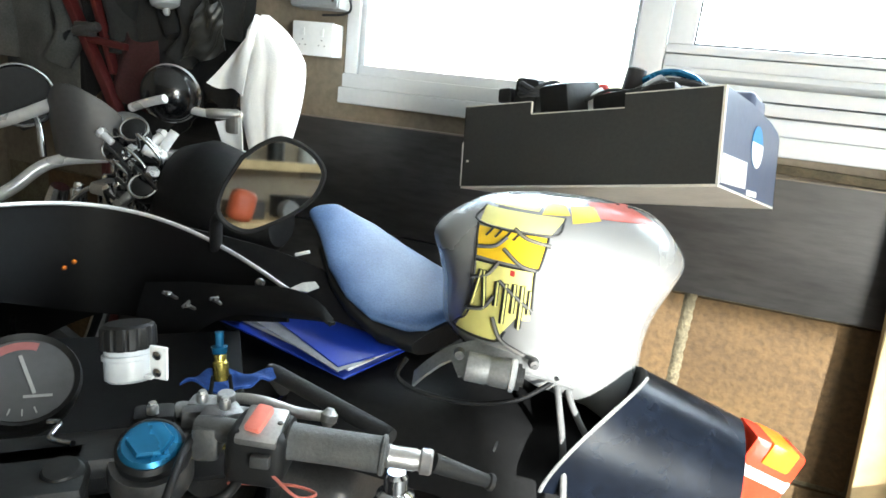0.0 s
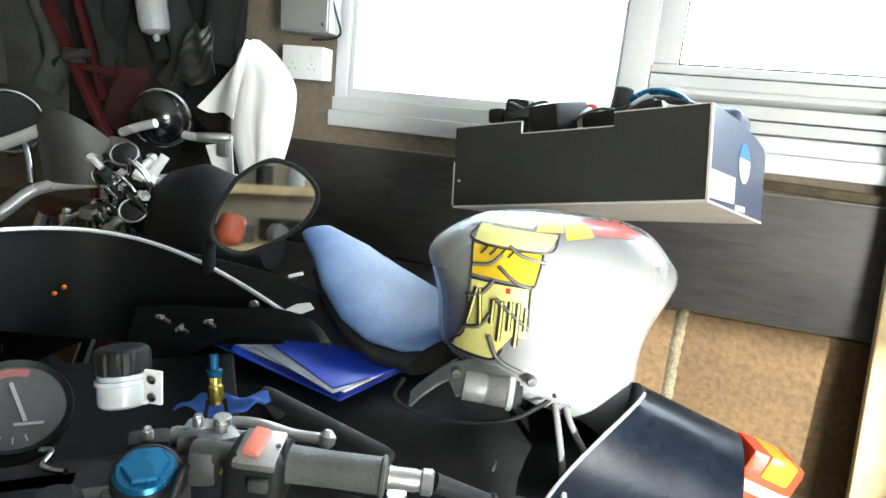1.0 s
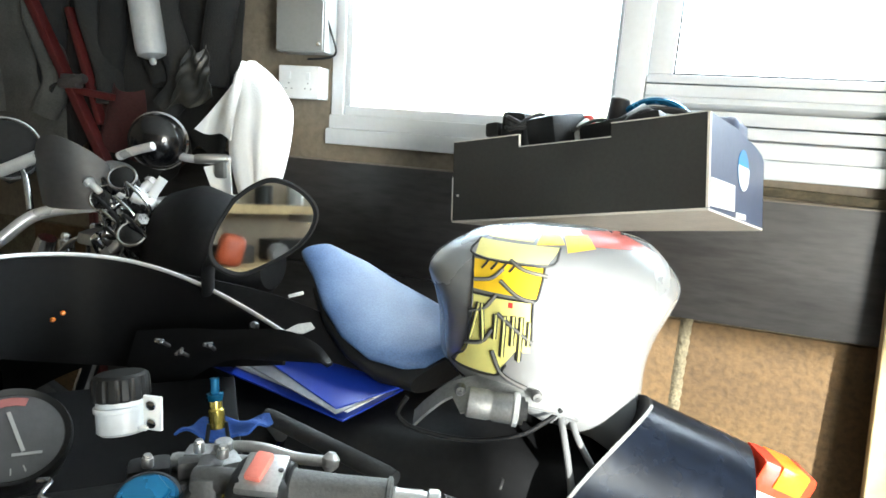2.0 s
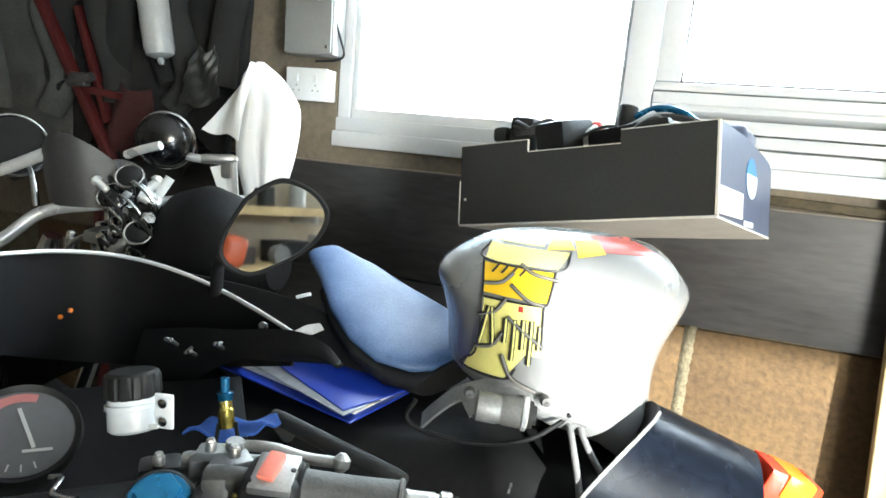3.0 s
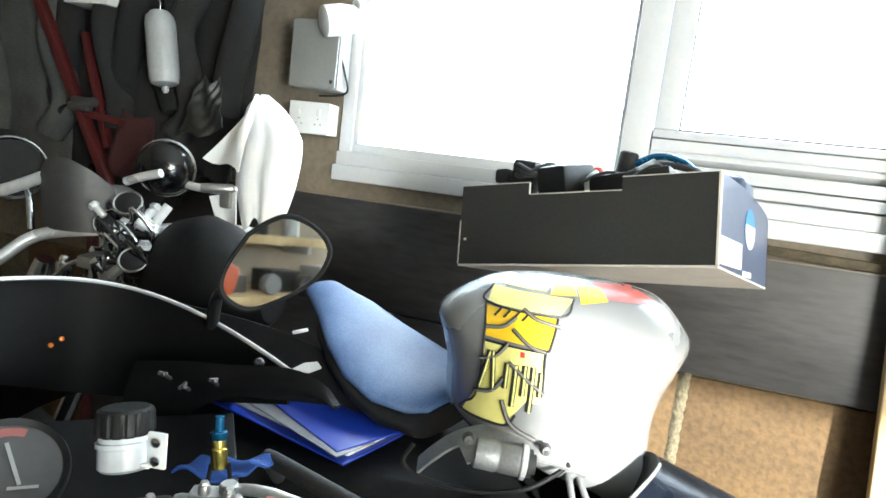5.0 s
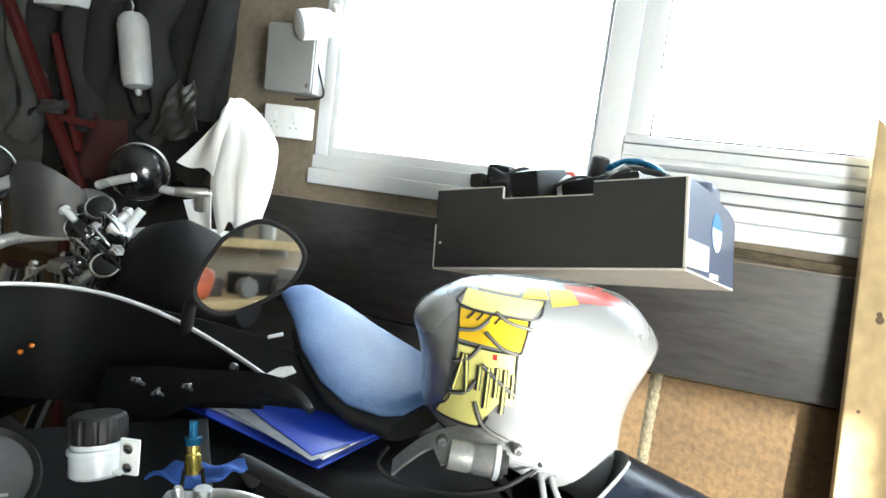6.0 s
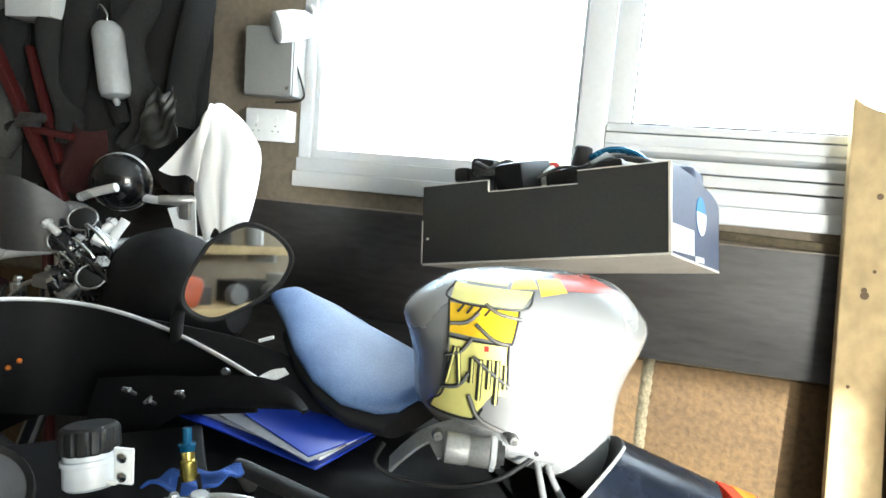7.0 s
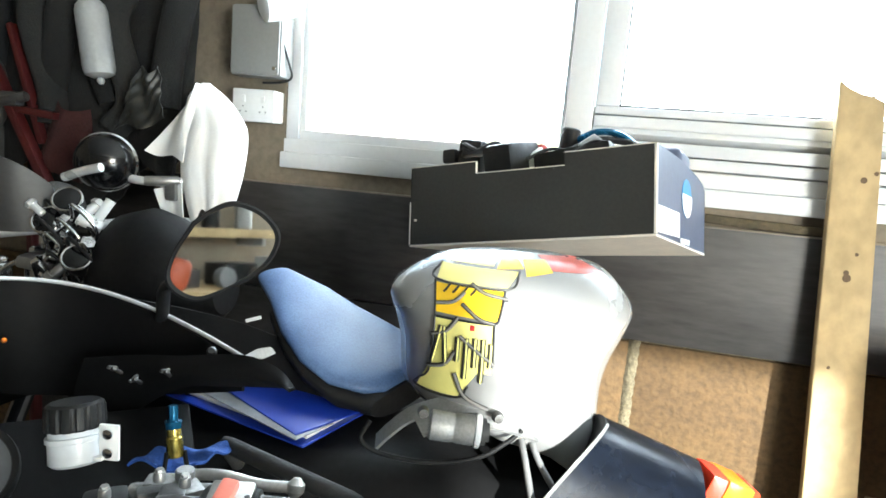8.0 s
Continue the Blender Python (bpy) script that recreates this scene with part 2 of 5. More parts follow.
def loft(rings, close=True, caps=True):
    bm = bmesh.new()
    vs = [[bm.verts.new(p) for p in ring] for ring in rings]
    n = len(vs[0])
    for a, b in zip(vs, vs[1:]):
        for i in range(n if close else n - 1):
            bm.faces.new((a[i], a[(i + 1) % n], b[(i + 1) % n], b[i]))
    if caps and close:
        bm.faces.new(vs[0]), bm.faces.new(vs[-1])
    return bm


def sheet(fn, nu, nv, thick=0.003):
    """A curved panel with thickness from fn(u, v), u and v from 0 to 1."""
    bm = bmesh.new()
    g = [[bm.verts.new(fn(i / nu, j / nv)) for j in range(nv + 1)] for i in range(nu + 1)]
    for i in range(nu):
        for j in range(nv):
            bm.faces.new((g[i][j], g[i + 1][j], g[i + 1][j + 1], g[i][j + 1]))
    bmesh.ops.recalc_face_normals(bm, faces=bm.faces)
    bmesh.ops.solidify(bm, geom=bm.faces[:], thickness=thick)
    return bm


def plate(outline, thick, m=None, bevel=0.0):
    """A flat plate with the outline (x, y), from z = 0 up by thick."""
    bm = bmesh.new()
    low = [bm.verts.new((x, y, 0)) for x, y in outline]
    high = [bm.verts.new((x, y, thick)) for x, y in outline]
    n = len(outline)
    bm.faces.new(low), bm.faces.new(high)
    for i in range(n):
        bm.faces.new((low[i], low[(i + 1) % n], high[(i + 1) % n], high[i]))
    if bevel:
        bmesh.ops.bevel(bm, geom=bm.edges[:], offset=bevel, segments=2, affect="EDGES")
    if m:
        bmesh.ops.transform(bm, matrix=m, verts=bm.verts)
    return bm


def ease(a, b, t):
    t = max(0.0, min(1.0, t))
    return a + (b - a) * t * t * (3 - 2 * t)


def between(table, t):
    """Value at t from rows (t, value), on a smooth curve through them."""
    n = len(table)
    for k in range(n - 1):
        (t0, v0), (t1, v1) = table[k], table[k + 1]
        if t <= t1 or k == n - 2:
            s = max(0.0, min(1.0, (t - t0) / (t1 - t0)))
            before, after = table[max(k - 1, 0)], table[min(k + 2, n - 1)]
            m0 = (v1 - before[1]) / (t1 - before[0]) * (t1 - t0)
            m1 = (after[1] - v0) / (after[0] - t0) * (t1 - t0)
            return (2 * s ** 3 - 3 * s * s + 1) * v0 + (s ** 3 - 2 * s * s + s) * m0 + (3 * s * s - 2 * s ** 3) * v1 + (s ** 3 - s * s) * m1


# ---- structure ----
WALL_Y = 1.56
WX0, WX1, WZ0, WZ1 = -0.872, 1.36, 1.211, 2.2


def structure(name, bm, mat, label, category):
    return solid(name, bm, mat, label, category, kind="structure")


structure("ground", span(-60, 60, -60, 60, -0.30, -0.04), CONCRETE, "pale concrete yard outside the garage", "ground")
structure("floor", span(-2.3, 3.65, -2.1, WALL_Y + 0.02, -0.10, 0.0), CONCRETE, "stained grey concrete garage floor", "floor")
structure("ceiling", span(-2.4, 3.75, -2.15, 1.8, 2.45, 2.6), CEILING, "off-white plasterboard garage ceiling", "ceiling")
wall_n = structure("wall_north", join(span(-2.4, 3.75, WALL_Y + 0.012, 1.80, -0.05, 0.86), span(-2.4, 3.75, WALL_Y, 1.80, 0.86, WZ0), span(-2.4, WX0, WALL_Y, 1.645, WZ0, WZ1), span(-2.4, WX0 - 0.12, 1.645, 1.80, WZ0, WZ1),
                                      span(WX1, 3.75, WALL_Y, 1.80, WZ0, WZ1), span(-2.4, 3.75, WALL_Y, 1.80, WZ1, 2.45)), RENDER,
                   "brown painted garage wall under and beside the window", "wall")
structure("wall_west", span(-2.4, -2.25, -2.15, WALL_Y, -0.05, 2.45), RENDER, "brown painted garage side wall", "wall")
# unseen doorway: jamb and lintel placed to cut the sun on tank and plank
structure("wall_south", join(span(-2.25, 2.06, -2.15, -2.0, -0.05, 2.45), span(3.48, 3.6, -2.15, -2.0, -0.05, 2.45), span(2.06, 3.48, -2.15, -2.0, 2.19, 2.45)), RENDER,
          "garage wall with an open doorway", "wall")
structure("wall_east", span(3.6, 3.75, -2.15, 1.8, -0.05, 2.45), RENDER, "brown painted garage end wall", "wall")

# the course of bare mortar behind the block faces
structure("mortar_course", span(-2.25, 3.6, WALL_Y + 0.006, WALL_Y + 0.014, 0.0, 0.86), MORTAR, "rough grey mortar between the blocks", "wall")

# window: one white plastic frame with a fixed light and a casement
win = thing("window_1", pose(0, 0, 0), "white plastic window with a fixed light and a casement", "window", kind="structure")
Z1, Z2, Z3, Z4 = WZ0 + 0.082, WZ0 + 0.108, WZ1 - 0.06, WZ1 - 0.12
part("window_sill", span(WX0 - 0.004, WX1, 1.542, 1.64, WZ0, WZ0 + 0.044, 0.005), UPVC, win)
part("window_frame", join(span(WX0, WX1, 1.556, 1.64, WZ0 + 0.0445, Z1, 0.003), span(WX0, WX1, 1.565, 1.64, Z3, WZ1, 0.004), span(WX0 + 0.002, WX0 + 0.040, 1.562, 1.64, Z1, Z3, 0.004),
                          span(WX1 - 0.05, WX1, 1.565, 1.64, Z1, Z3, 0.004), span(-0.098, -0.030, 1.562, 1.64, Z1, Z3, 0.004)), UPVC, win)
part("glazing_bead", join(span(WX0 + 0.040, -0.098, 1.572, 1.63, Z1, Z2, 0.004), span(WX0 + 0.040, WX0 + 0.058, 1.572, 1.63, Z2, Z3, 0.004), span(-0.108, -0.098, 1.572, 1.63, Z2, Z3, 0.004)), UPVC, win)
C0, C1, C2, C3 = WZ0 + 0.116, WZ0 + 0.148, WZ0 + 0.176, WZ0 + 0.206
part("drip_rail", span(-0.030, WX1 - 0.05, 1.553, 1.63, Z1 + 0.004, C0 - 0.003, 0.004), UPVC, win)
part("frame_back", span(-0.030, WX1 - 0.05, 1.606, 1.636, Z1 - 0.002, C3 + 0.020), UPVC, win)
sash = part("casement", join(span(-0.028, WX1 - 0.05, 1.550, 1.63, C0, C1 - 0.002, 0.004), box(WX1 - 0.022, 0.05, 0.022, ((WX1 - 0.078) / 2, 1.588, (C1 + C2) / 2), 0.003, (-24, 0, 0)), span(-0.028, WX1 - 0.05, 1.560, 1.63, C2, C3 - 0.003, 0.004),
                             span(-0.028, WX1 - 0.05, 1.566, 1.63, C3, C3 + 0.020, 0.004),
                             span(-0.028, 0.030, 1.558, 1.63, C3 + 0.020, Z4, 0.005), span(WX1 - 0.11, WX1 - 0.05, 1.558, 1.63, C3 + 0.020, Z4, 0.005), span(-0.028, WX1 - 0.05, 1.558, 1.63, Z4, Z3, 0.005)), UPVC, win)
part("gasket", join(span(0.030, WX1 - 0.11, 1.578, 1.592, C3 + 0.020, C3 + 0.025), span(0.028, 0.0345, 1.574, 1.592, C3 + 0.025, Z4)), GASKET, sash)
for x0, x1, z0, z1 in ((WX0 + 0.058, -0.108, Z2, Z3), (0.034, WX1 - 0.11, C3 + 0.025, Z4)):
    pane = part("pane", span(x0, x1, 1.600, 1.604, z0, z1), GLASS, win)
    pane.visible_shadow = False

board = thing("wall_board", pose(0, 0, 0), "long dark stained board fixed to the wall below the window", "board")
part("panel", span(-1.75, 1.9, WALL_Y - 0.022, WALL_Y - 0.001, 0.862, 1.163, 0.002), DARK_BOARD, board)
part("top_edge", span(-1.75, 1.9, WALL_Y - 0.0225, WALL_Y - 0.001, 1.163, 1.1665), BOARD_EDGE, board, "pale top edge")
# dark board added so that no pale blocks show behind the bikes
lower = thing("lower_wall_board", pose(0, 0, 0), "dark board added to darken the wall behind the bikes", "board")
part("panel", span(-1.75, 0.02, WALL_Y - 0.024, WALL_Y - 0.004, 0.0, 0.858, 0.002), DARK_BOARD, lower)


# ---- the near motorcycle, seen from its saddle ----
def sports_motorcycle():
    bike = thing("sports_motorcycle", pose(-0.463, 0.32, 0, 0, 0, 41.35), "black faired sports motorcycle with low handlebars, parked in the garage", "motorcycle")

    def rim(x):
        """The rear edge of the screen."""
        return Vector((x, 0.56 - 4.5 * x * x, 1.030 - 0.14 * x - 0.15 * x * x))

    def glass(u, v):
        x = -0.265 + 0.53 * u
        p = rim(x)
        return Vector((p.x * (1 - 0.35 * v), p.y + v * (0.32 + 0.6 * x * x), p.z - 0.26 * v * v - 0.05 * v))

    def dark(u, v):
        x = -0.262 + 0.524 * u
        p = rim(x)
        return Vector((p.x * (1 - 0.02 * v), p.y + 0.012 - 0.02 * v, p.z - 0.006 - (0.03 + 0.15 * (1 - (x / 0.265) ** 2)) * v))

    screen = part("windscreen", sheet(glass, 28, 10, 0.004), SCREEN_BLACK, bike, "dark tinted windscreen")
    part("edge_trim", tube([rim(-0.265 + 0.53 * i / 24) for i in range(25)], 0.0034, 8, 2), POLISHED, screen, "bright edge strip")
    part("inner_cowl", sheet(dark, 24, 6, 0.004), SCREEN_BLACK, bike)
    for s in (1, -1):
        crease = curve_points([(0.06, 0.48, 0.925), (0.13, 0.405, 0.95), (0.184, 0.341, 0.966), (0.249, 0.232, 0.999), (0.286, 0.187, 0.994), (0.301, 0.158, 0.980)], 4)
        lower = curve_points([(0.05, 0.44, 0.80), (0.13, 0.387, 0.87), (0.183, 0.311, 0.929), (0.236, 0.238, 0.954), (0.286, 0.181, 0.969), (0.302, 0.155, 0.975)], 4)

        def wing(u, v, s=s, crease=crease, lower=lower):
            k = min(len(crease) - 1, round(u * (len(crease) - 1)))
            p = crease[k].lerp(lower[k], v)
            swell = 0.010 * math.sin(math.pi * v)
            return Vector((s * (p.x - swell), p.y - swell, p.z))

        if s < 0:
            lower, crease = [p - Vector((0, 0, 0.12)) for p in lower], [p - Vector((0, 0, 0.12)) for p in crease]
        part("fairing_wing", sheet(lambda u, v, s=s, a=crease, b=lower: wing(u, v, s, a, b), 20, 6, 0.004), SCREEN_BLACK, bike)
        # bright alloy plate stands in for the window's reflection on the fairing
        part("wing_glint", plate([(-0.026, 0.002), (0.0, 0.009), (0.020, 0.008), (0.024, -0.002), (0.004, -0.006)], 0.003, pose(s * 0.274, 0.243, 0.992, 55, 0, 20 * s), 0.0008), ALLOY, bike)
        part("screen_screw", lathe([(0.007, 0), (0.007, 0.5), (0.004, 1)], (s * 0.222, 0.300, 0.982), (s * 0.220, 0.294, 0.986), 16), DULL_ALLOY, bike)

        def flank(u, v, s=s):
            y = 0.62 - 0.34 * u
            half = 0.16 + 0.13 * math.sin(math.pi * min(1, u * 0.75))
            return Vector((s * (half - 0.05 * v * v), y, 0.82 - 0.02 * u - 0.42 * v))

        part("side_fairing", sheet(flank, 14, 8, 0.005), BLACK_PAINT, bike)
        # fork leg, cap and clip-on bar
        part("fork_leg", rod((s * 0.1, 0.02, 0.915), (s * 0.1, 0.36, 0.30), 0.026), DULL_ALLOY, bike)
        cap = part("fork_cap", lathe([(0.0290, 0), (0.0305, 0.25), (0.0305, 0.8), (0.0265, 1)], (s * 0.1, 0.006, 0.912), (s * 0.1, -0.003, 0.930), 32), SATIN_BLACK, bike)
        part("cap_ring", lathe([(0.0262, 0), (0.0272, 0.4), (0.0240, 1)], (s * 0.1, -0.003, 0.928), (s * 0.1, -0.005, 0.934), 32), BLUE_ANODISED, cap, "blue anodised ring")
        part("cap_hex", lathe([(0.0205, 0), (0.0205, 0.7), (0.0188, 1)], (s * 0.1, -0.004, 0.932), (s * 0.1, -0.007, 0.940), 6), BLUE_ANODISED, cap, "blue anodised hexagon", 20)
        tip = Vector((s * 0.347, -0.084, 0.930))
        root = Vector((s * 0.14, 0.008, 0.938))
        along = tip - root
        part("bar_clamp", join(box(0.026, 0.05, 0.036, (s * 0.153, 0.014, 0.926), 0.006, (0, 0, -15)), box(0.03, 0.016, 0.02, (s * 0.140, 0.036, 0.932), 0.004), lathe([(0.036, 0), (0.038, 0.2), (0.038, 0.8), (0.036, 1)], (s * 0.1, 0.012, 0.880), (s * 0.1, 0.004, 0.912), 28)), DULL_ALLOY, bike)
        part("handlebar", rod(root, root + along * 0.84, 0.012), DULL_ALLOY, bike)
        g0, g1 = root + along * 0.40, root + along * 0.82
        part("grip", lathe([(0.0165, 0), (0.0185, 0.02), (0.0175, 0.05), (0.0168, 0.5), (0.0175, 0.94), (0.0195, 0.955), (0.0195, 0.985), (0.017, 1)], g0, g1, 30), GRIP_RUBBER, bike, "worn grey rubber grip")
        part("bar_end", lathe([(0.0105, 0), (0.0115, 0.06), (0.0105, 0.12), (0.0108, 0.62), (0.0098, 0.66), (0.0098, 0.72), (0.0125, 0.76), (0.0125, 0.95), (0.0105, 1)], g1, tip + along * 0.02, 24), ALLOY, bike, "machined bar end weight")
        if s > 0:
            sw = part("switch_block", box(0.056, 0.054, 0.056, root + along * 0.28 + Vector((0, -0.004, -0.010)), 0.012, (0, 2, -24), 3), SATIN_BLACK, bike)
            part("switch_face", box(0.040, 0.046, 0.010, root + along * 0.28 + Vector((0, -0.010, 0.0160)), 0.004, (14, 2, -24)), ALLOY, sw)
            part("kill_switch", box(0.016, 0.030, 0.010, root + along * 0.265 + Vector((0, -0.010, 0.0235)), 0.003, (20, 2, -34)), SALMON, sw, "faded red kill switch")
            part("start_button", box(0.018, 0.008, 0.012, root + along * 0.29 + Vector((-0.006, -0.034, -0.004)), 0.002, (0, 0, -24)), DULL_ALLOY, sw)
            part("mark", lathe([(0.0025, 0), (0.0025, 1)], root + along * 0.355 + Vector((0, -0.008, 0.0205)), root + along * 0.355 + Vector((0, -0.008, 0.0225)), 12), INK, sw)
            part("brake_lever", join(tube([(0.150, 0.052, 0.937), (0.178, 0.046, 0.943), (0.205, 0.034, 0.943), (0.235, 0.020, 0.936), (0.268, 0.006, 0.934)], 0.0058, 10, 8, 0.7),
                                     lathe([(0.004, 0), (0.009, 0.3), (0.009, 0.7), (0.004, 1)], (0.266, 0.004, 0.925), (0.270, 0.008, 0.943), 14)), ALLOY, bike, "bare alloy brake lever")
            part("master_cylinder", join(box(0.036, 0.024, 0.026, (0.150, 0.050, 0.930), 0.005, (0, 0, -20)), box(0.020, 0.030, 0.030, (0.172, 0.030, 0.928), 0.004, (0, 0, 12)), rod((0.120, 0.062, 0.926), (0.195, 0.034, 0.926), 0.010), rod((0.168, 0.044, 0.93), (0.168, 0.044, 0.952), 0.009)), WORN_ALLOY, bike)
            part("throttle_cable", tube([(0.215, -0.045, 0.925), (0.19, -0.03, 0.905), (0.215, -0.005, 0.895), (0.19, 0.05, 0.88), (0.10, 0.10, 0.86)], 0.0035), GOLD_ANODISED, bike, "brass throttle cable end")
            part("clutch_wire", tube([(0.205, -0.052, 0.915), (0.225, -0.075, 0.905), (0.245, -0.062, 0.895), (0.225, -0.03, 0.885), (0.17, 0.02, 0.86)], 0.0015), SALMON, bike, "thin orange wire")
            part("switch_loom", tube([(0.185, -0.02, 0.905), (0.165, -0.045, 0.895), (0.14, -0.03, 0.88), (0.12, 0.03, 0.86)], 0.005), SATIN_BLACK, bike)
            part("adjuster_nut", lathe([(0.020, 0), (0.024, 0.06), (0.024, 0.42), (0.020, 0.46), (0.020, 0.60), (0.013, 0.66), (0.013, 0.92), (0.010, 1)], (0.331, -0.050, 0.835), (0.331, -0.043, 0.893), 20), CHROME, bike, "bright turned filler cap", 30)
            part("cap_seal", lathe([(0.026, 0), (0.028, 0.5), (0.026, 1)], (0.331, -0.052, 0.826), (0.331, -0.050, 0.836), 24), RED_PAINT, bike, "red seal")
            part("bar_rod", lathe([(0.0095, 0), (0.0085, 0.3), (0.0065, 0.9), (0.0085, 0.92), (0.0085, 0.985), (0.005, 1)], (0.352, -0.086, 0.930), (0.414, -0.097, 0.905), 18), RUBBER, bike, "thin black rod with a worn tip")
            part("grip_collar", lathe([(0.020, 0), (0.0225, 0.2), (0.0225, 0.8), (0.020, 1)], root + along * 0.385, root + along * 0.41, 28), SATIN_BLACK, bike)
            part("brake_hose", tube([(0.150, 0.035, 0.925), (0.132, -0.01, 0.93), (0.118, -0.055, 0.915), (0.10, -0.09, 0.87)], 0.004), SATIN_BLACK, bike)
    for x, z in ((-0.060, 0.938), (-0.046, 0.948)):
        part("warning_light", lathe([(0.003, 0), (0.004, 0.4), (0.002, 1)], (x, 0.520, z), (x + 0.001, 0.513, z + 0.001), 14), AMBER_LENS, bike, "small amber warning light")
    part("frame_rail", box(0.034, 0.16, 0.018, (0.150, -0.085, 0.862), 0.004, (-6, 12, 12)), ALLOY, bike)
    part("yoke_ear", join(box(0.05, 0.035, 0.016, (0.118, 0.042, 0.912), 0.005, (0, 0, 20)), rod((0.128, 0.030, 0.902), (0.128, 0.030, 0.924), 0.010)), DULL_ALLOY, bike)
    part("top_yoke", join(box(0.27, 0.055, 0.024, (0, 0.03, 0.905), 0.009), box(0.10, 0.08, 0.024, (0, 0.0, 0.905), 0.01), box(0.04, 0.03, 0.026, (0.1, 0.052, 0.922), 0.007)), SATIN_BLACK, bike)
    for x, y, z in ((0.099, 0.045, 0.943), (0.145, 0.035, 0.957), (0.166, 0.018, 0.957)):
        part("bolt", join(lathe([(0.0056, 0), (0.0056, 0.7), (0.0048, 1)], (x, y, z - 0.008), (x, y, z + 0.001), 16), lathe([(0.0042, 0), (0.0038, 1)], (x, y, z + 0.0015), (x, y, z + 0.004), 6)), ALLOY, bike)

    # front brake fluid pot on its bracket
    pot = part("fluid_pot", lathe([(0.0225, 0), (0.0258, 0.08), (0.0258, 0.6), (0.0276, 0.62), (0.0276, 0.74), (0.0250, 0.76), (0.0250, 1)], (0.073, 0.118, 0.937), (0.071, 0.127, 0.975), 32), FROST, bike, "frosted brake fluid pot")
    part("pot_cap", fluted(0.0284, 0.0018, 14, (0.071, 0.126, 0.972), (0.070, 0.131, 0.998), ((0, 0.96), (0.08, 1.0), (0.75, 0.985), (0.9, 0.93), (1.0, 0.80))), SATIN_BLACK, pot, "ribbed black screw cap", 25)
    part("pot_bracket", join(box(0.020, 0.004, 0.038, (0.102, 0.098, 0.964), 0.0015, (0, 0, -30)), box(0.010, 0.022, 0.004, (0.096, 0.106, 0.948), 0.001, (0, 0, -30))), WHITE, bike)
    for dz in (-0.010, 0.010):
        part("bracket_screw", lathe([(0.0052, 0), (0.0052, 0.6), (0.003, 1)], (0.1005, 0.0955, 0.964 + dz), (0.099, 0.0925, 0.964 + dz), 14), CHROME, bike)

    # gold and blue adjuster with its loop
    adj = part("cable_adjuster", lathe([(0.008, 0), (0.0092, 0.1), (0.0092, 0.55), (0.0075, 0.6), (0.0075, 1)], (0.166, 0.136, 0.918), (0.164, 0.147, 0.955), 20), GOLD_ANODISED, bike, "gold anodised adjuster barrel")
    part("adjuster_tip", lathe([(0.009, 0), (0.0098, 0.3), (0.0052, 0.35), (0.0052, 1)], (0.164, 0.146, 0.949), (0.1635, 0.150, 0.974), 12), BLUE_ANODISED, adj, "blue anodised tip")
    part("adjuster_loop", tube([(0.157, 0.136, 0.925), (0.154, 0.128, 0.895), (0.166, 0.124, 0.887), (0.178, 0.128, 0.895), (0.175, 0.136, 0.925)], 0.0025), SATIN_BLACK, adj)

    # rev counter
    n = Vector((0.22, -0.62, 0.75)).normalized()
    c = Vector((-0.030, 0.136, 0.938))
    tacho = part("rev_counter", lathe([(0.040, 0), (0.053, 0.3), (0.055, 0.85), (0.052, 1), (0.047, 0.90)], c - n * 0.05, c, 40), SATIN_BLACK, bike, "round black rev counter")
    q = n.to_track_quat("Z", "Y").to_matrix().to_4x4()
    face = Matrix.Translation(c) @ q
    part("dial", lathe([(0.046, 0), (0.046, 1)], c - n * 0.006, c - n * 0.0042, 40), DIAL, tacho)
    part("red_zone", plate([(r * math.cos(a), r * math.sin(a)) for r, rng in ((0.043, range(9)), (0.034, range(8, -1, -1))) for a in [radians(62 + 7 * k) for k in rng]], 0.0006, face @ pose(0, 0, -0.0040)), DIAL_RED, tacho, "dim red zone")
    for k in range(9):
        a = radians(135 + 18 * k)
        part("dial_mark", box(0.007, 0.0014, 0.0006, (0, 0, 0)), GREY_STEEL, tacho).matrix_basis = face @ pose(0.037 * math.cos(a), 0.037 * math.sin(a), -0.0036, 0, 0, math.degrees(a))
    part("needle", box(0.0035, 0.046, 0.0012), GREY_STEEL, tacho).matrix_basis = face @ pose(0.004, 0.004, -0.0028, 0, 0, 8)
    part("glass_plate", box(0.026, 0.003, 0.0008), GREY_STEEL, tacho).matrix_basis = face @ pose(0.010, -0.022, -0.0034, 0, 0, -10)
    part("ignition_switch", lathe([(0.016, 0), (0.018, 0.1), (0.018, 0.9), (0.014, 1)], (0.030, 0.0, 0.86), (0.030, -0.012, 0.922), 24), SATIN_BLACK, bike)
    part("key_ring", tube([(0.004, 0.075, 0.918), (0.016, 0.060, 0.924), (0.012, 0.040, 0.922), (0.022, 0.030, 0.922), (0.034, 0.018, 0.926)], 0.003), CHROME, bike)
    for x, y, z, tw in ((0.101, 0.284, 0.976, 20), (0.125, 0.263, 0.967, -30), (0.159, 0.233, 0.985, 10)):
        part("screen_stay", join(box(0.013, 0.003, 0.005, (x, y, z), 0.001, (20, tw, 30)), rod((x, y, z - 0.002), (x + 0.003, y - 0.005, z + 0.001), 0.003), rod((x, y, z), (x + 0.01, y + 0.06, z - 0.03), 0.0025)), DULL_ALLOY, bike, "small bare metal stay")
    part("dash_tray", box(0.40, 0.26, 0.01, (0, 0.24, 0.84), 0.004, (18, 0, 0)), SCREEN_BLACK, bike)

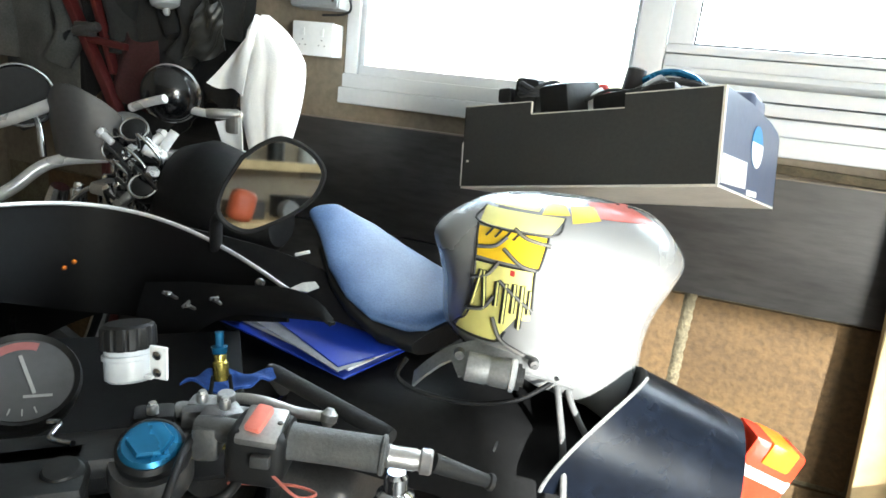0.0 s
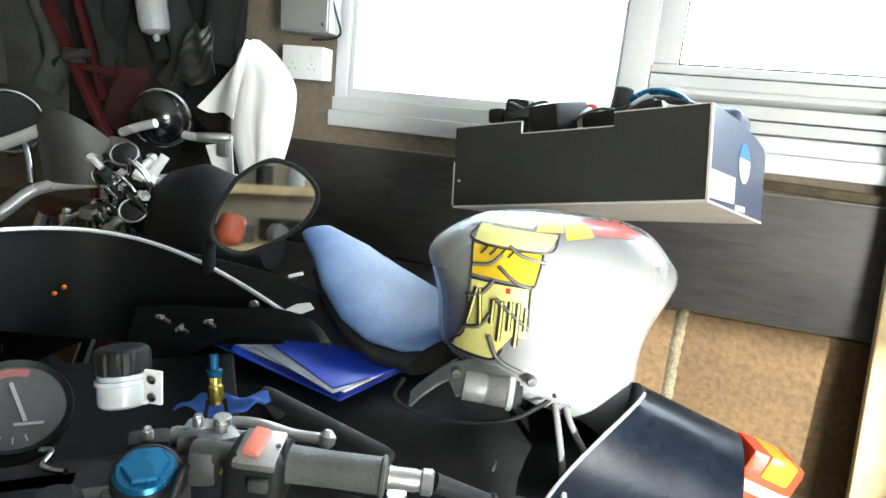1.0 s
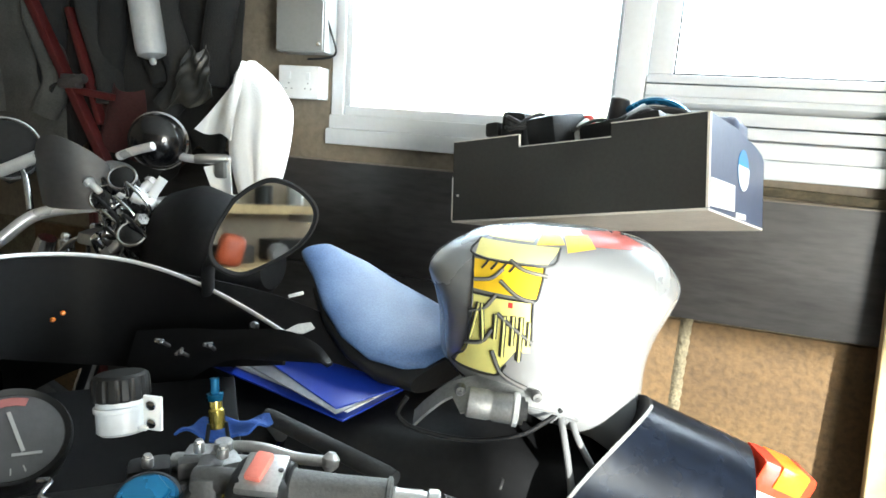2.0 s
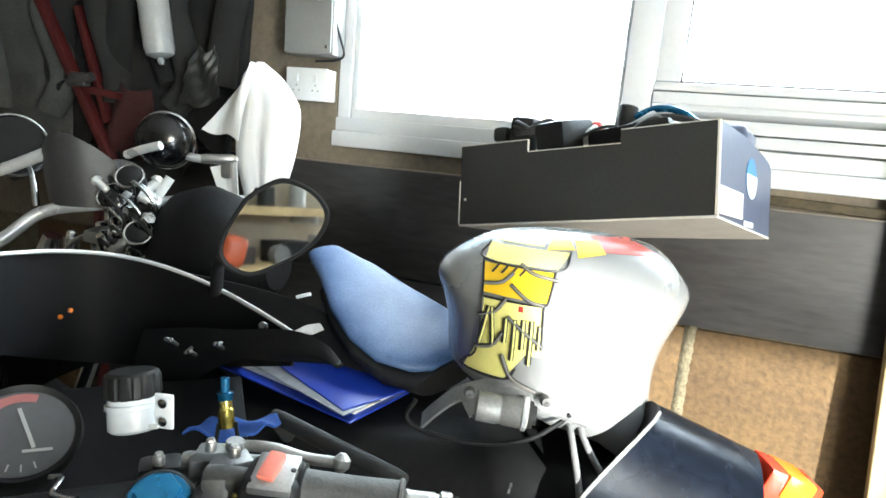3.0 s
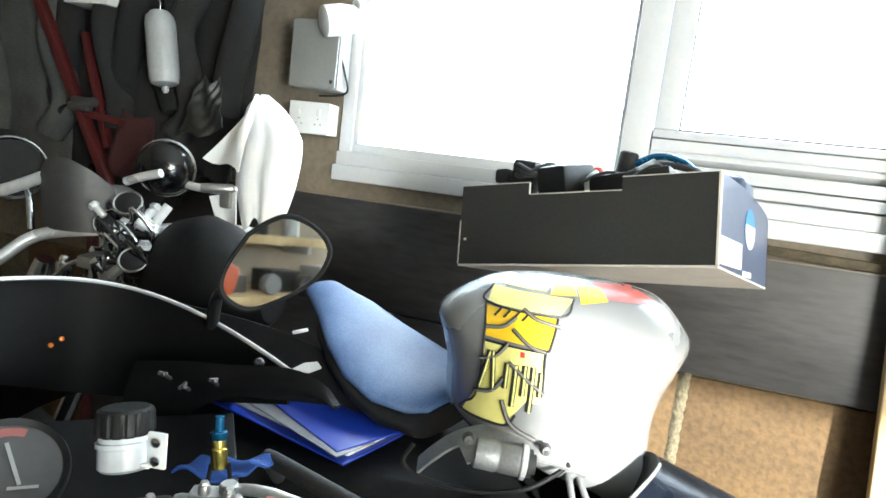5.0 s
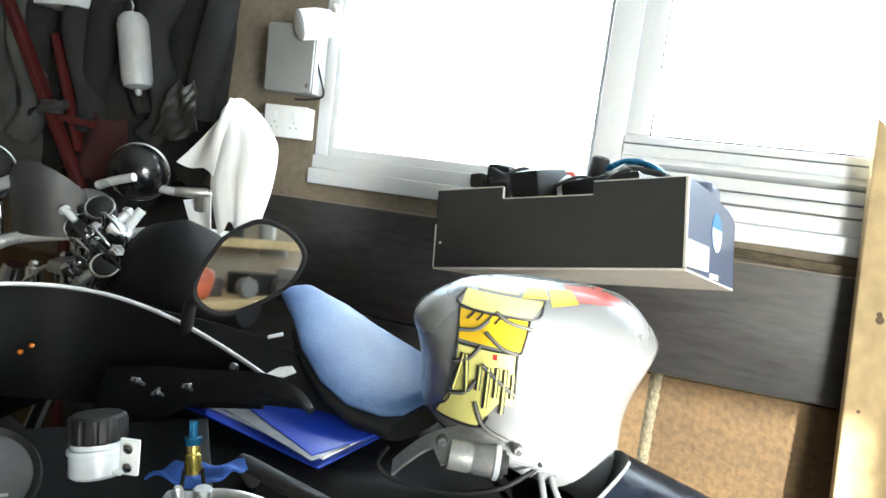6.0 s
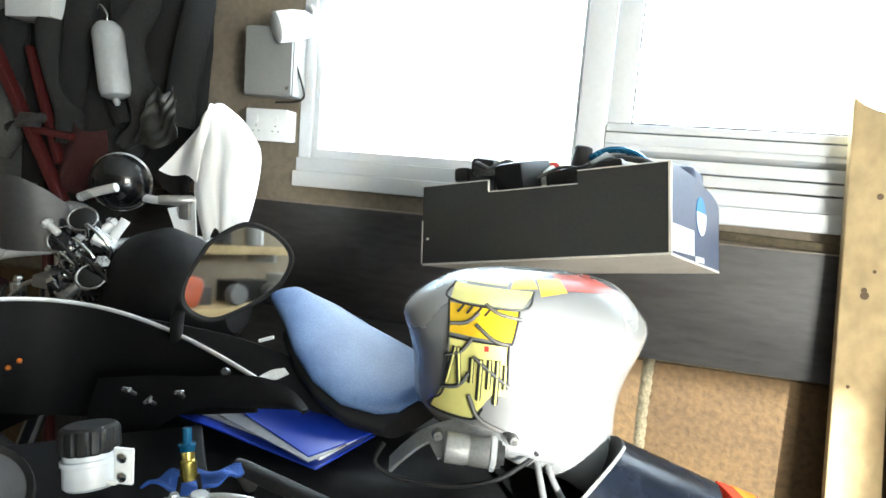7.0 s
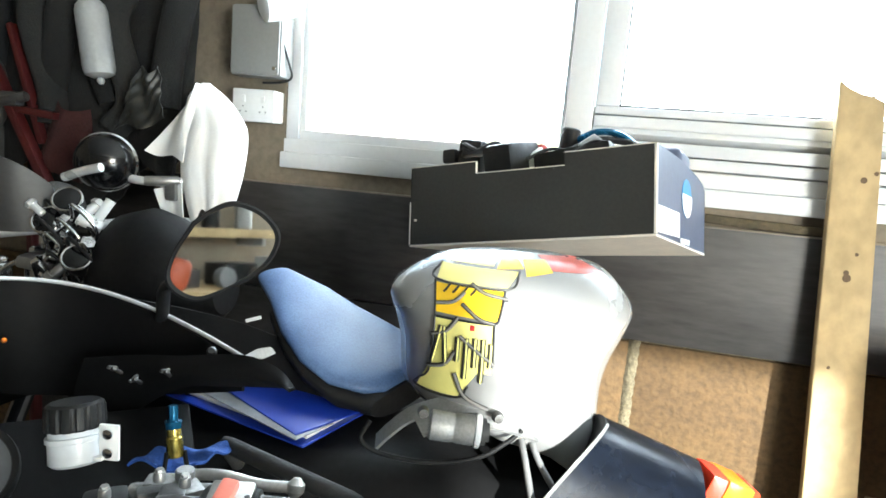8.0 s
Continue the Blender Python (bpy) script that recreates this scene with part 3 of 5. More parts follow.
    # right and left mirrors on short stalks
    for s in (1, -1):
        mc = Vector((s * 0.231, 0.293, 1.127))
        nn = (Vector((s * 0.136 + (0.0 if s > 0 else 0.2), -0.546, 1.185)) - mc).normalized()
        up = Vector((-s * 0.78, 0, 1))
        up -= nn * up.dot(nn)
        up.normalize()
        side = up.cross(nn)
        m = Matrix((side, up, nn)).transposed().to_4x4()
        m.translation = mc
        corners = [(-0.009, 0.053), (0.022, 0.053), (0.050, 0.045), (0.070, 0.018), (0.076, -0.012), (0.068, -0.034), (0.040, -0.050), (0.003, -0.053), (-0.036, -0.047), (-0.068, -0.036), (-0.083, -0.011), (-0.080, 0.013), (-0.054, 0.034)]
        closed = curve_points([(x * s, y, 0) for x, y in corners + corners[:1]], 4)[:-1]
        shape = [(p.x, p.y) for p in closed]
        rings = []
        for scale, depth in ((0.91, 0.002), (0.96, 0.0045), (1.0, 0.003), (1.0, -0.004), (0.92, -0.012), (0.72, -0.022), (0.35, -0.028)):
            rings.append([m @ Vector((x * scale, y * scale, depth)) for x, y in shape])
        shell = part("mirror_shell", loft(rings), SATIN_BLACK, bike, "black mirror housing")
        part("mirror_glass", plate([(x * 0.90, y * 0.885) for x, y in shape], 0.0015, m @ pose(0, 0, 0.0025)), MIRROR, shell)
        part("mirror_stalk", tube([m @ Vector((-s * 0.07, -0.005, -0.025)), Vector((s * 0.165, 0.36, 1.06)), Vector((s * 0.165, 0.43, 1.0))], 0.012, 12, 8, 0.7), SATIN_BLACK, bike)

    # tank, saddle, wheels and frame, mostly under the camera
    def hull(u, v):
        y = -0.14 - 0.42 * u
        w = 0.15 * (1 - 0.35 * u * u)
        a = math.pi * v
        return Vector((w * math.cos(a), y, 0.70 + (0.15 - 0.05 * u) * max(0.0, math.sin(a)) ** 0.7))

    part("fuel_tank", sheet(hull, 12, 16, 0.004), BLACK_PAINT, bike)
    part("saddle", box(0.26, 0.50, 0.07, (0, -0.82, 0.76), 0.03, (-4, 0, 0), 3), SATIN_BLACK, bike)
    part("frame_spar", join(box(0.04, 0.75, 0.09, (0.13, -0.35, 0.62), 0.012, (8, 0, 0)), box(0.04, 0.75, 0.09, (-0.13, -0.35, 0.62), 0.012, (8, 0, 0))), DULL_ALLOY, bike)
    part("engine", box(0.34, 0.5, 0.34, (0, -0.3, 0.38), 0.05, (0, 0, 0), 3), DULL_ALLOY, bike)
    for y in (0.42, -0.95):
        wheel = part("wheel", lathe([(0.03, 0), (0.03, 0.3), (0.20, 0.35), (0.215, 0.1), (0.215, 0.9), (0.20, 0.65), (0.03, 0.7), (0.03, 1)], (-0.055, y, 0.30), (0.055, y, 0.30), 36), DULL_ALLOY, bike)
        part("tyre", lathe([(0.213, 0), (0.25, 0.02), (0.285, 0.2), (0.30, 0.5), (0.285, 0.8), (0.25, 0.98), (0.213, 1)], (-0.06, y, 0.30), (0.06, y, 0.30), 40), RUBBER, wheel)
    return bike


sports_motorcycle()


# ---- the second motorcycle, along the wall ----
def road_motorcycle():
    bike = thing("road_motorcycle", pose(-0.45, 0.90, 0), "black motorcycle with chrome handlebars and round mirrors, parked along the wall", "motorcycle")
    B = Vector((0.45, -0.90, 0))

    def at(x, y, z):
        return Vector((x, y, z)) + B

    # broad black flank panel that the loose parts lie on
    def flank(u, v):
        x = -0.80 + 0.93 * u
        y = 0.70 + 0.34 * v
        z = 0.845 + 0.02 * math.sin(math.pi * v) - 0.55 * max(0, 0.16 - v) - 0.4 * max(0, v - 0.85)
        return at(x, y - 0.02 * u, z - 0.05 * (1 - u) - 0.10 * max(0.0, (u - 0.80) / 0.20) ** 2)

    part("body_panel", sheet(flank, 16, 16, 0.02), MATT_BLACK, bike)

    def tail(u, v):
        x = -0.014 + 0.198 * u
        a = math.pi * (1.02 - 1.04 * v)
        half = 0.155 - 0.045 * u
        return at(x + (0.06 * max(0.0, math.sin(a)) - 0.042 * max(0.0, -math.cos(a)) ** 1.2) * (1 - u), 0.80 + 0.06 * u + half * math.cos(a) * 0.85, 0.808 - 0.04 * u + (0.125 - 0.02 * u) * max(0.0, math.sin(a)) ** 0.8)

    part("tail_cowl", sheet(tail, 18, 20, 0.006), TAIL_PAINT, bike, "glossy black tail cowl, blue sky sheen in its colour")
    part("cowl_edge", tube([tail(0, 0.50 * k / 12) for k in range(13)], 0.0034, 8, 3, 0.6), WORN_ALLOY, bike, "bright edge strip")
    part("cowl_front", sheet(lambda u, v: tail(0.01, v).lerp(at(-0.02, 0.80, 0.79), u), 8, 20, 0.004), MATT_BLACK, bike)
    lamp = part("tail_light", box(0.084, 0.06, 0.105, at(0.216, 0.895, 0.800), 0.010, (0, 20, 17.9)), RED_LENS, bike, "red tail light")
    part("light_band", box(0.086, 0.062, 0.020, at(0.213, 0.8945, 0.800), 0.004, (0, 20, 17.9)), PALE_LENS, lamp, "pale band across the light")
    part("amber_lens", box(0.044, 0.062, 0.036, at(0.232, 0.898, 0.832), 0.006, (0, 20, 17.9)), AMBER_LENS, lamp, "orange lens")

    # fuel tank behind the bars
    rings = []
    for x, w, h in ((-1.08, 0.03, 0.04), (-1.06, 0.08, 0.10), (-1.02, 0.11, 0.145), (-0.95, 0.122, 0.165), (-0.89, 0.12, 0.15), (-0.81, 0.10, 0.105), (-0.76, 0.05, 0.05)):
        rings.append([at(x, 1.13 + w * math.cos(2 * math.pi * k / 28), 0.945 + h * math.sin(2 * math.pi * k / 28)) for k in range(28)])
    part("fuel_tank", loft(rings), MATT_BLACK, bike)
    part("frame_rail", join(rod(at(-0.452, 0.662, 0.870), at(-0.232, 0.598, 0.868), 0.011), rod(at(-0.452, 0.662, 0.870), at(-0.452, 0.70, 0.82), 0.010)), RUBBER, bike)
    part("slot", box(0.003, 0.016, 0.002, at(-0.120, 0.674, 0.848), 0.0006, (20, 0, 0)), ALLOY, bike, "pale slot in the panel")
    # small bright bar put in for a white glint beside the seat
    part("glint_bar", box(0.026, 0.004, 0.006, at(-0.528, 0.852, 0.985), 0.0015, (0, -18, 20)), POLISHED, bike)
    part("side_cover", sheet(lambda u, v: at(-0.80 + 0.42 * u, 0.86 + 0.05 * math.sin(math.pi * u) * v, 0.82 + 0.165 * v * (1 - 0.35 * u)), 14, 10, 0.006), MATT_BLACK, bike)
    part("saddle", box(0.75, 0.24, 0.07, at(-0.42, 0.98, 0.77), 0.03, (0, 0, 0), 3), SATIN_BLACK, bike)

    # handlebars, clocks and levers
    part("handlebar", tube([at(-1.40, 0.87, 0.90), at(-1.352, 0.945, 0.959), at(-1.317, 1.01, 1.015), at(-1.24, 1.08, 1.035), at(-1.17, 1.20, 1.04), at(-1.10, 1.32, 1.05), at(-1.02, 1.42, 1.04)], 0.014, 12), POLISHED, bike)
    part("left_bar_tube", tube([at(-1.50, 0.975, 1.075), at(-1.423, 1.011, 1.107), at(-1.347, 1.044, 1.146)], 0.014, 12), POLISHED, bike)
    for x, y in ((-1.235, 1.14), (-1.19, 1.22)):
        part("bar_clamp", join(box(0.05, 0.035, 0.05, at(x, y, 1.005), 0.008), rod(at(x, y, 1.02), at(x, y, 1.045), 0.009)), CHROME, bike)
    part("top_yoke", box(0.10, 0.24, 0.03, at(-1.23, 1.17, 0.96), 0.01, (0, 8, 20)), ALLOY, bike)
    for x, y, z, r in ((-1.26, 1.12, 0.96, 0.026), (-1.17, 1.19, 0.955, 0.026), (-1.20, 1.12, 0.94, 0.016), (-1.29, 1.06, 0.94, 0.018)):
        part("fork_top", join(rod(at(x, y, z - 0.05), at(x, y, z + 0.015), r), lathe([(r * 0.6, 0), (r * 0.6, 0.6), (r * 0.4, 1)], at(x, y, z + 0.013), at(x, y, z + 0.03), 6)), CHROME, bike)
    for x, y in ((-1.33, 1.06), (-1.24, 1.24)):
        part("fork_leg", rod(at(x - 0.02, y, 0.95), at(x - 0.30, y, 0.32), 0.024), CHROME, bike)
    for y, z in ((1.10, 1.085), (1.20, 1.095)):
        clock = part("instrument", lathe([(0.03, 0), (0.042, 0.3), (0.045, 0.8), (0.042, 1)], at(-1.29, y, z - 0.03), at(-1.26, y - 0.01, z + 0.015), 28), SATIN_BLACK, bike, "round black instrument")
        part("clock_rim", lathe([(0.043, 0), (0.046, 0.4), (0.043, 1)], at(-1.263, y - 0.009, z + 0.010), at(-1.258, y - 0.011, z + 0.018), 28), CHROME, clock)
    part("fly_screen", sheet(lambda u, v: at(-1.340 + 0.175 * u - 0.02 * v, 1.045 + 0.05 * u - 0.05 * math.sin(math.pi * u), 1.035 + 0.165 * v * (1 - 1.5 * (u - 0.5) ** 2)), 16, 10, 0.004), SMOKE, bike, "small smoked fly screen")
    # metal lever in plain white: the sky's reflection is put into its colour
    part("clutch_lever", tube([at(-1.100, 1.10, 1.030), at(-1.085, 1.115, 1.070), at(-1.066, 1.135, 1.115)], 0.011, 10, 6, 0.7), WHITE, bike, "lever coloured white for its reflection of the sky")
    part("lever_perch", join(box(0.05, 0.05, 0.035, at(-1.125, 1.14, 1.02), 0.008, (10, 0, 30)), rod(at(-1.16, 1.12, 1.0), at(-1.10, 1.16, 1.0), 0.011)), CHROME, bike)
    part("cable_loom", tube([at(-1.12, 1.15, 1.02), at(-1.17, 1.10, 0.985), at(-1.25, 1.05, 0.96), at(-1.30, 1.02, 0.90)], 0.006), CHROME, bike)
    # round mirror
    mn = Vector((0.42, -0.85, -0.05)).normalized()
    mc = at(-1.135, 1.185, 1.195)
    shell = part("round_mirror", lathe([(0.064, 0), (0.068, 0.1), (0.066, 0.35), (0.055, 0.65), (0.034, 0.88), (0.010, 1)], mc - mn * 0.02, mc + mn * 0.035, 36), BLACK_PAINT, bike, "round black mirror")
    part("mirror_rim", lathe([(0.066, 0), (0.0715, 0.5), (0.066, 1)], mc - mn * 0.028, mc - mn * 0.018, 36), CHROME, shell)
    part("mirror_glass", lathe([(0.060, 0), (0.060, 1)], mc - mn * 0.0295, mc - mn * 0.027, 36), MIRROR, shell)
    part("mirror_stem", tube([mc - mn * 0.02 + Vector((0.03, 0.02, -0.03)), at(-1.06, 1.22, 1.16), at(-1.0, 1.27, 1.16), at(-0.97, 1.30, 1.18)], 0.010), POLISHED, bike)
    part("stem_joint", join(rod(at(-1.05, 1.22, 1.16), at(-0.985, 1.26, 1.165), 0.012), box(0.03, 0.03, 0.05, at(-1.0, 1.26, 1.14), 0.008)), ALLOY, bike)
    # pale tube added to draw the white highlight along the mirror's stem
    part("mirror_arm", tube([at(-1.160, 1.10, 1.160), at(-1.115, 1.10, 1.176), at(-1.066, 1.105, 1.190)], 0.010, 12), POLISHED, bike, "pale tube for the white highlight on the stem")
    # second round mirror, facing the saddle; a black disc stands for its dark reflection
    hn, hc = Vector((0.75, -0.62, 0.05)).normalized(), at(-1.425, 1.03, 1.158)
    far = part("round_mirror", lathe([(0.02, 0), (0.055, 0.3), (0.068, 0.8), (0.070, 1), (0.062, 0.97)], hc - hn * 0.04, hc, 36), SATIN_BLACK, bike, "round black mirror")
    part("mirror_rim", hoop(hc, hn, 0.070, 0.005, 40), CHROME, far)
    part("dark_disc", lathe([(0.064, 0), (0.064, 0.6), (0.05, 1)], hc - hn * 0.0012, hc + hn * 0.001, 36), MATT_BLACK, far, "black disc for the dark reflection in the glass")
    part("mirror_stem", tube([hc - hn * 0.03, at(-1.40, 1.05, 1.10), at(-1.36, 1.03, 1.02)], 0.008), CHROME, bike)
    for x, y, z, r in ((-1.111, 1.06, 1.117, 0.030), (-1.150, 1.05, 1.068, 0.034), (-1.047, 1.02, 1.002, 0.030)):
        d = Vector((0.35, -0.72, 0.6)).normalized()
        pod = part("instrument", lathe([(r * 0.7, 0), (r * 0.95, 0.3), (r, 0.8), (r * 0.9, 1)], at(x, y, z) - d * 0.05, at(x, y, z), 28), SATIN_BLACK, bike, "round black instrument")
        part("clock_rim", hoop(at(x, y, z), d, r * 0.97, 0.0035, 28), CHROME, pod)
        part("clock_glass", lathe([(r * 0.95, 0), (r * 0.85, 0.5), (r * 0.4, 0.9), (r * 0.1, 1)], at(x, y, z) - d * 0.001, at(x, y, z) + d * 0.008, 24), BLACK_PAINT, pod)
    # small fittings crowded round the yoke
    for k in range(45):
        x, y, z = -1.175 + 0.0145 * (k % 9) + 0.008 * math.sin(3 * k), 1.04 + 0.018 * ((k * 5) % 4), 0.945 + 0.034 * ((k * 3) % 5)
        r = 0.0045 + 0.0035 * ((k * 7) % 3)
        d = Vector((math.cos(k * 1.7), math.sin(k * 1.7) * 0.6, 0.8 * math.sin(k * 2.3))).normalized() * (0.030 + 0.01 * (k % 3))
        if k % 3:
            part("fitting", join(rod(at(x, y, z), at(x, y, z) + d, r), lathe([(r * 1.5, 0), (r * 1.5, 0.7), (r * 1.1, 1)], at(x, y, z) + d * 0.7, at(x, y, z) + d * 1.0, 6)), (CHROME, SATIN_BLACK, ALLOY, POLISHED, CHROME)[k % 5], bike, "", 30)
        else:
            part("cable", tube([at(x, y, z), at(x + 0.03, y - 0.03, z + 0.03), at(x + 0.07, y - 0.01, z - 0.02), at(x + 0.05, y, z - 0.07)], 0.004), CHROME if k % 2 else SATIN_BLACK, bike)
    for x in (-1.45, 0.0):
        wheel = part("wheel", lathe([(0.03, 0), (0.03, 0.3), (0.20, 0.35), (0.215, 0.1), (0.215, 0.9), (0.20, 0.65), (0.03, 0.7), (0.03, 1)], at(x, 0.98, 0.30), at(x, 1.09, 0.30), 36), DULL_ALLOY, bike)
        part("tyre", lathe([(0.213, 0), (0.25, 0.02), (0.285, 0.2), (0.30, 0.5), (0.285, 0.8), (0.25, 0.98), (0.213, 1)], at(x, 0.975, 0.30), at(x, 1.095, 0.30), 40), RUBBER, wheel)
    part("engine", box(0.5, 0.34, 0.34, at(-0.65, 1.0, 0.40), 0.05, (0, 0, 0), 3), DULL_ALLOY, bike)
    part("frame", join(rod(at(-1.2, 1.1, 0.85), at(-0.9, 1.0, 0.35), 0.02), rod(at(-0.9, 1.0, 0.35), at(0.0, 1.03, 0.30), 0.025), rod(at(-0.85, 1.0, 0.74), at(0.12, 0.88, 0.76), 0.02), rod(at(-0.3, 1.0, 0.75), at(-0.2, 1.02, 0.33), 0.02)), SATIN_BLACK, bike)
    return bike


road_motorcycle()


# ---- the loose fuel tank ----
TANK = pose(-0.094, 0.876, 0.861, 0, 0, 17.9)
RIDGE = -0.030
LEFT = ((0.0, 0.100), (0.05, 0.138), (0.10, 0.146), (0.15, 0.149), (0.19, 0.160), (0.215, 0.169), (0.236, 0.158), (0.262, 0.122), (0.280, 0.085), (0.288, 0.03))
RIGHT = ((0.0, 0.150), (0.045, 0.157), (0.09, 0.163), (0.13, 0.174), (0.17, 0.192), (0.20, 0.202), (0.22, 0.197), (0.245, 0.176), (0.265, 0.155), (0.280, 0.125), (0.288, 0.07))
FRONT = ((0.0, 0.118), (0.04, 0.132), (0.10, 0.145), (0.17, 0.145), (0.225, 0.122), (0.262, 0.085), (0.280, 0.05), (0.288, 0.02))
BACK = ((0.0, 0.10), (0.05, 0.13), (0.20, 0.13), (0.262, 0.07), (0.288, 0.02))
FACET = ((0.0, 3.2), (0.05, 2.1), (0.10, 1.48), (0.20, 1.33), (0.25, 1.5), (0.288, 1.8))


def tank_front(u, v, lift=0.0):
    """The point on the tank's near face at u across and v up."""
    u0 = u - RIDGE
    side, p = (between(RIGHT, v), between(FACET, v)) if u0 > 0 else (between(LEFT, v), 2.1)
    deep = between(FRONT, v)
    return Vector((u, -deep * max(0.0, 1 - abs(u0 / side) ** p) ** (1 / p) - lift, v))


def loose_tank():
    tank = thing("loose_fuel_tank", TANK, "silver motorcycle fuel tank with yellow stickers, taken off and set down", "fuel tank")
    rings = []
    for k in range(33):
        v = 0.288 * math.sin(math.pi / 2 * k / 32)
        ring = []
        for i in range(72):
            a = 2 * math.pi * i / 72
            ca, sa = math.cos(a), math.sin(a)
            rx = between(RIGHT if ca > 0 else LEFT, v)
            ry = between(BACK if sa > 0 else FRONT, v)
            p = 2.5 if sa > 0 else between(FACET, v) if ca > 0 else 2.1
            rise = 0.055 * max(0.0, 1 - v / 0.14) * max(0.0, min(1.0, (0.06 - RIDGE - ca * rx) / 0.12))
            rise -= 0.016 * max(0.0, 1 - v / 0.09) * max(0.0, min(1.0, (ca * rx - 0.03) / 0.09))
            ring.append(Vector((RIDGE + math.copysign(abs(ca) ** (2 / p), ca) * rx, math.copysign(abs(sa) ** (2 / p), sa) * ry, v + rise)))
        rings.append(ring)
    body = part("tank_shell", loft(rings), SILVER_PAINT, tank, "silver paint, worn", 60)

    def laid(u, v):
        return 0.826 * u - 0.033, 0.247 - (0.245 - v) * 0.745

    def patch(name, corners, mat, lift=0.0012, label="", n=10, straight=False):
        """A sticker: a four-sided patch laid on the near face."""
        a, b, c, d = [Vector((*(p if straight else laid(*p)), 0)) for p in corners]

        def fn(s, t):
            p = a.lerp(b, s).lerp(d.lerp(c, s), t)
            return tank_front(p.x, p.y, lift)
        return part(name, sheet(fn, n, n, 0.0006), mat, tank, label)

    def line(name, pts, r, mat, lift=0.0022):
        flat = curve_points([(*laid(x, y), 0) for x, y in pts], 5)
        return part(name, tube([tank_front(p.x, p.y, lift) for p in flat], r, 6, 1, 1.0), mat, tank)

    patch("sticker", ((-0.128, 0.200), (-0.030, 0.196), (-0.020, 0.243), (-0.126, 0.245)), YELLOW, label="deep yellow sticker")
    patch("sticker", ((-0.128, 0.104), (-0.036, 0.108), (-0.036, 0.190), (-0.128, 0.190)), PALE_YELLOW, label="pale yellow sticker")
    patch("sticker", ((-0.146, 0.054), (-0.084, 0.058), (-0.058, 0.107), (-0.130, 0.104)), PALE_YELLOW, label="pale yellow sticker")
    patch("sticker", ((-0.126, 0.249), (-0.014, 0.249), (0.010, 0.274), (-0.116, 0.275)), PALE_YELLOW, label="pale yellow sticker")
    patch("sticker", ((-0.118, 0.2725), (-0.060, 0.2725), (-0.050, 0.283), (-0.100, 0.283)), PALE_YELLOW, label="pale yellow sticker", straight=True)
    patch("sticker", ((-0.056, 0.270), (-0.018, 0.272), (-0.022, 0.282), (-0.046, 0.283)), YELLOW, label="deep yellow sticker", straight=True)
    patch("red_panel", ((0.024, 0.271), (0.112, 0.266), (0.070, 0.2855), (0.010, 0.2865)), GLOW_RED, label="red painted top, pinkish glow in its colour", straight=True)
    patch("sticker", ((-0.016, 0.264), (0.024, 0.269), (0.018, 0.2825), (-0.016, 0.2815)), YELLOW, label="deep yellow sticker", straight=True)
    patch("red_mark", ((-0.073, 0.178), (-0.066, 0.178), (-0.066, 0.187), (-0.073, 0.187)), RED_PAINT, 0.002, "small red mark", 2)
    for pts in (((-0.128, 0.248), (-0.128, 0.104), (-0.145, 0.068), (-0.146, 0.053), (-0.084, 0.057), (-0.070, 0.080)), ((-0.018, 0.244), (-0.030, 0.197), (-0.036, 0.190), (-0.036, 0.125)),
                ((-0.128, 0.193), (-0.036, 0.191)), ((-0.116, 0.275), (-0.126, 0.250), (-0.014, 0.247), (0.010, 0.274))):
        line("sticker_outline", pts, 0.0016, INK)
    for pts in (((-0.126, 0.214), (-0.100, 0.220), (-0.082, 0.236)), ((-0.086, 0.218), (-0.060, 0.198), (-0.036, 0.192)), ((-0.130, 0.160), (-0.108, 0.172), (-0.092, 0.196)),
                ((-0.132, 0.100), (-0.108, 0.112), (-0.094, 0.138)), ((-0.088, 0.166), (-0.062, 0.146), (-0.034, 0.126)), ((-0.092, 0.100), (-0.074, 0.062), (-0.036, 0.044)),
                ((-0.070, 0.250), (-0.050, 0.238), (-0.014, 0.232))):
        line("crack_line", pts, 0.0030, INK, 0.0018)
        line("crack_line", pts, 0.0020, GREY_INK, 0.0036)
    # the maker's word on the pale sticker, as plain outlined bars
    for x, y0, y1, lean in ((-0.126, 0.112, 0.178, 0.010), (-0.106, 0.112, 0.178, -0.006), (-0.090, 0.122, 0.164, 0.0), (-0.077, 0.094, 0.164, 0.0), (-0.064, 0.116, 0.166, 0.0), (-0.052, 0.092, 0.166, 0.0), (-0.040, 0.120, 0.160, 0.0)):
        pts = ((x, y0), (x + lean / 2, (y0 + y1) / 2), (x + lean, y1))
        line("dark_bar", pts, 0.0040, INK, 0.0006)
        line("bar_core", pts, 0.0014, PALE_YELLOW, 0.0040)
    for k in range(4):
        line("ink_stroke", ((-0.115 + 0.014 * k, 0.233), (-0.108 + 0.014 * k, 0.241), (-0.104 + 0.014 * k, 0.247)), 0.0016, INK)

    # rear mounting flange with its rubber-bushed pivot
    arch = curve_points([(-0.204, -0.128, 0.018), (-0.186, -0.140, 0.044), (-0.155, -0.147, 0.072), (-0.095, -0.148, 0.092), (-0.050, -0.146, 0.090), (-0.020, -0.138, 0.080), (0.012, -0.122, 0.064)], 5)

    def flange(u, v):
        k = min(len(arch) - 1, round(u * (len(arch) - 1)))
        p = arch[k]
        v = v if u > 0.34 else 0.55 + 0.45 * v
        return Vector((p.x, p.y - 0.010 + 0.05 * v, p.z - 0.004 + 0.016 * v - 0.008 * (1 - v)))

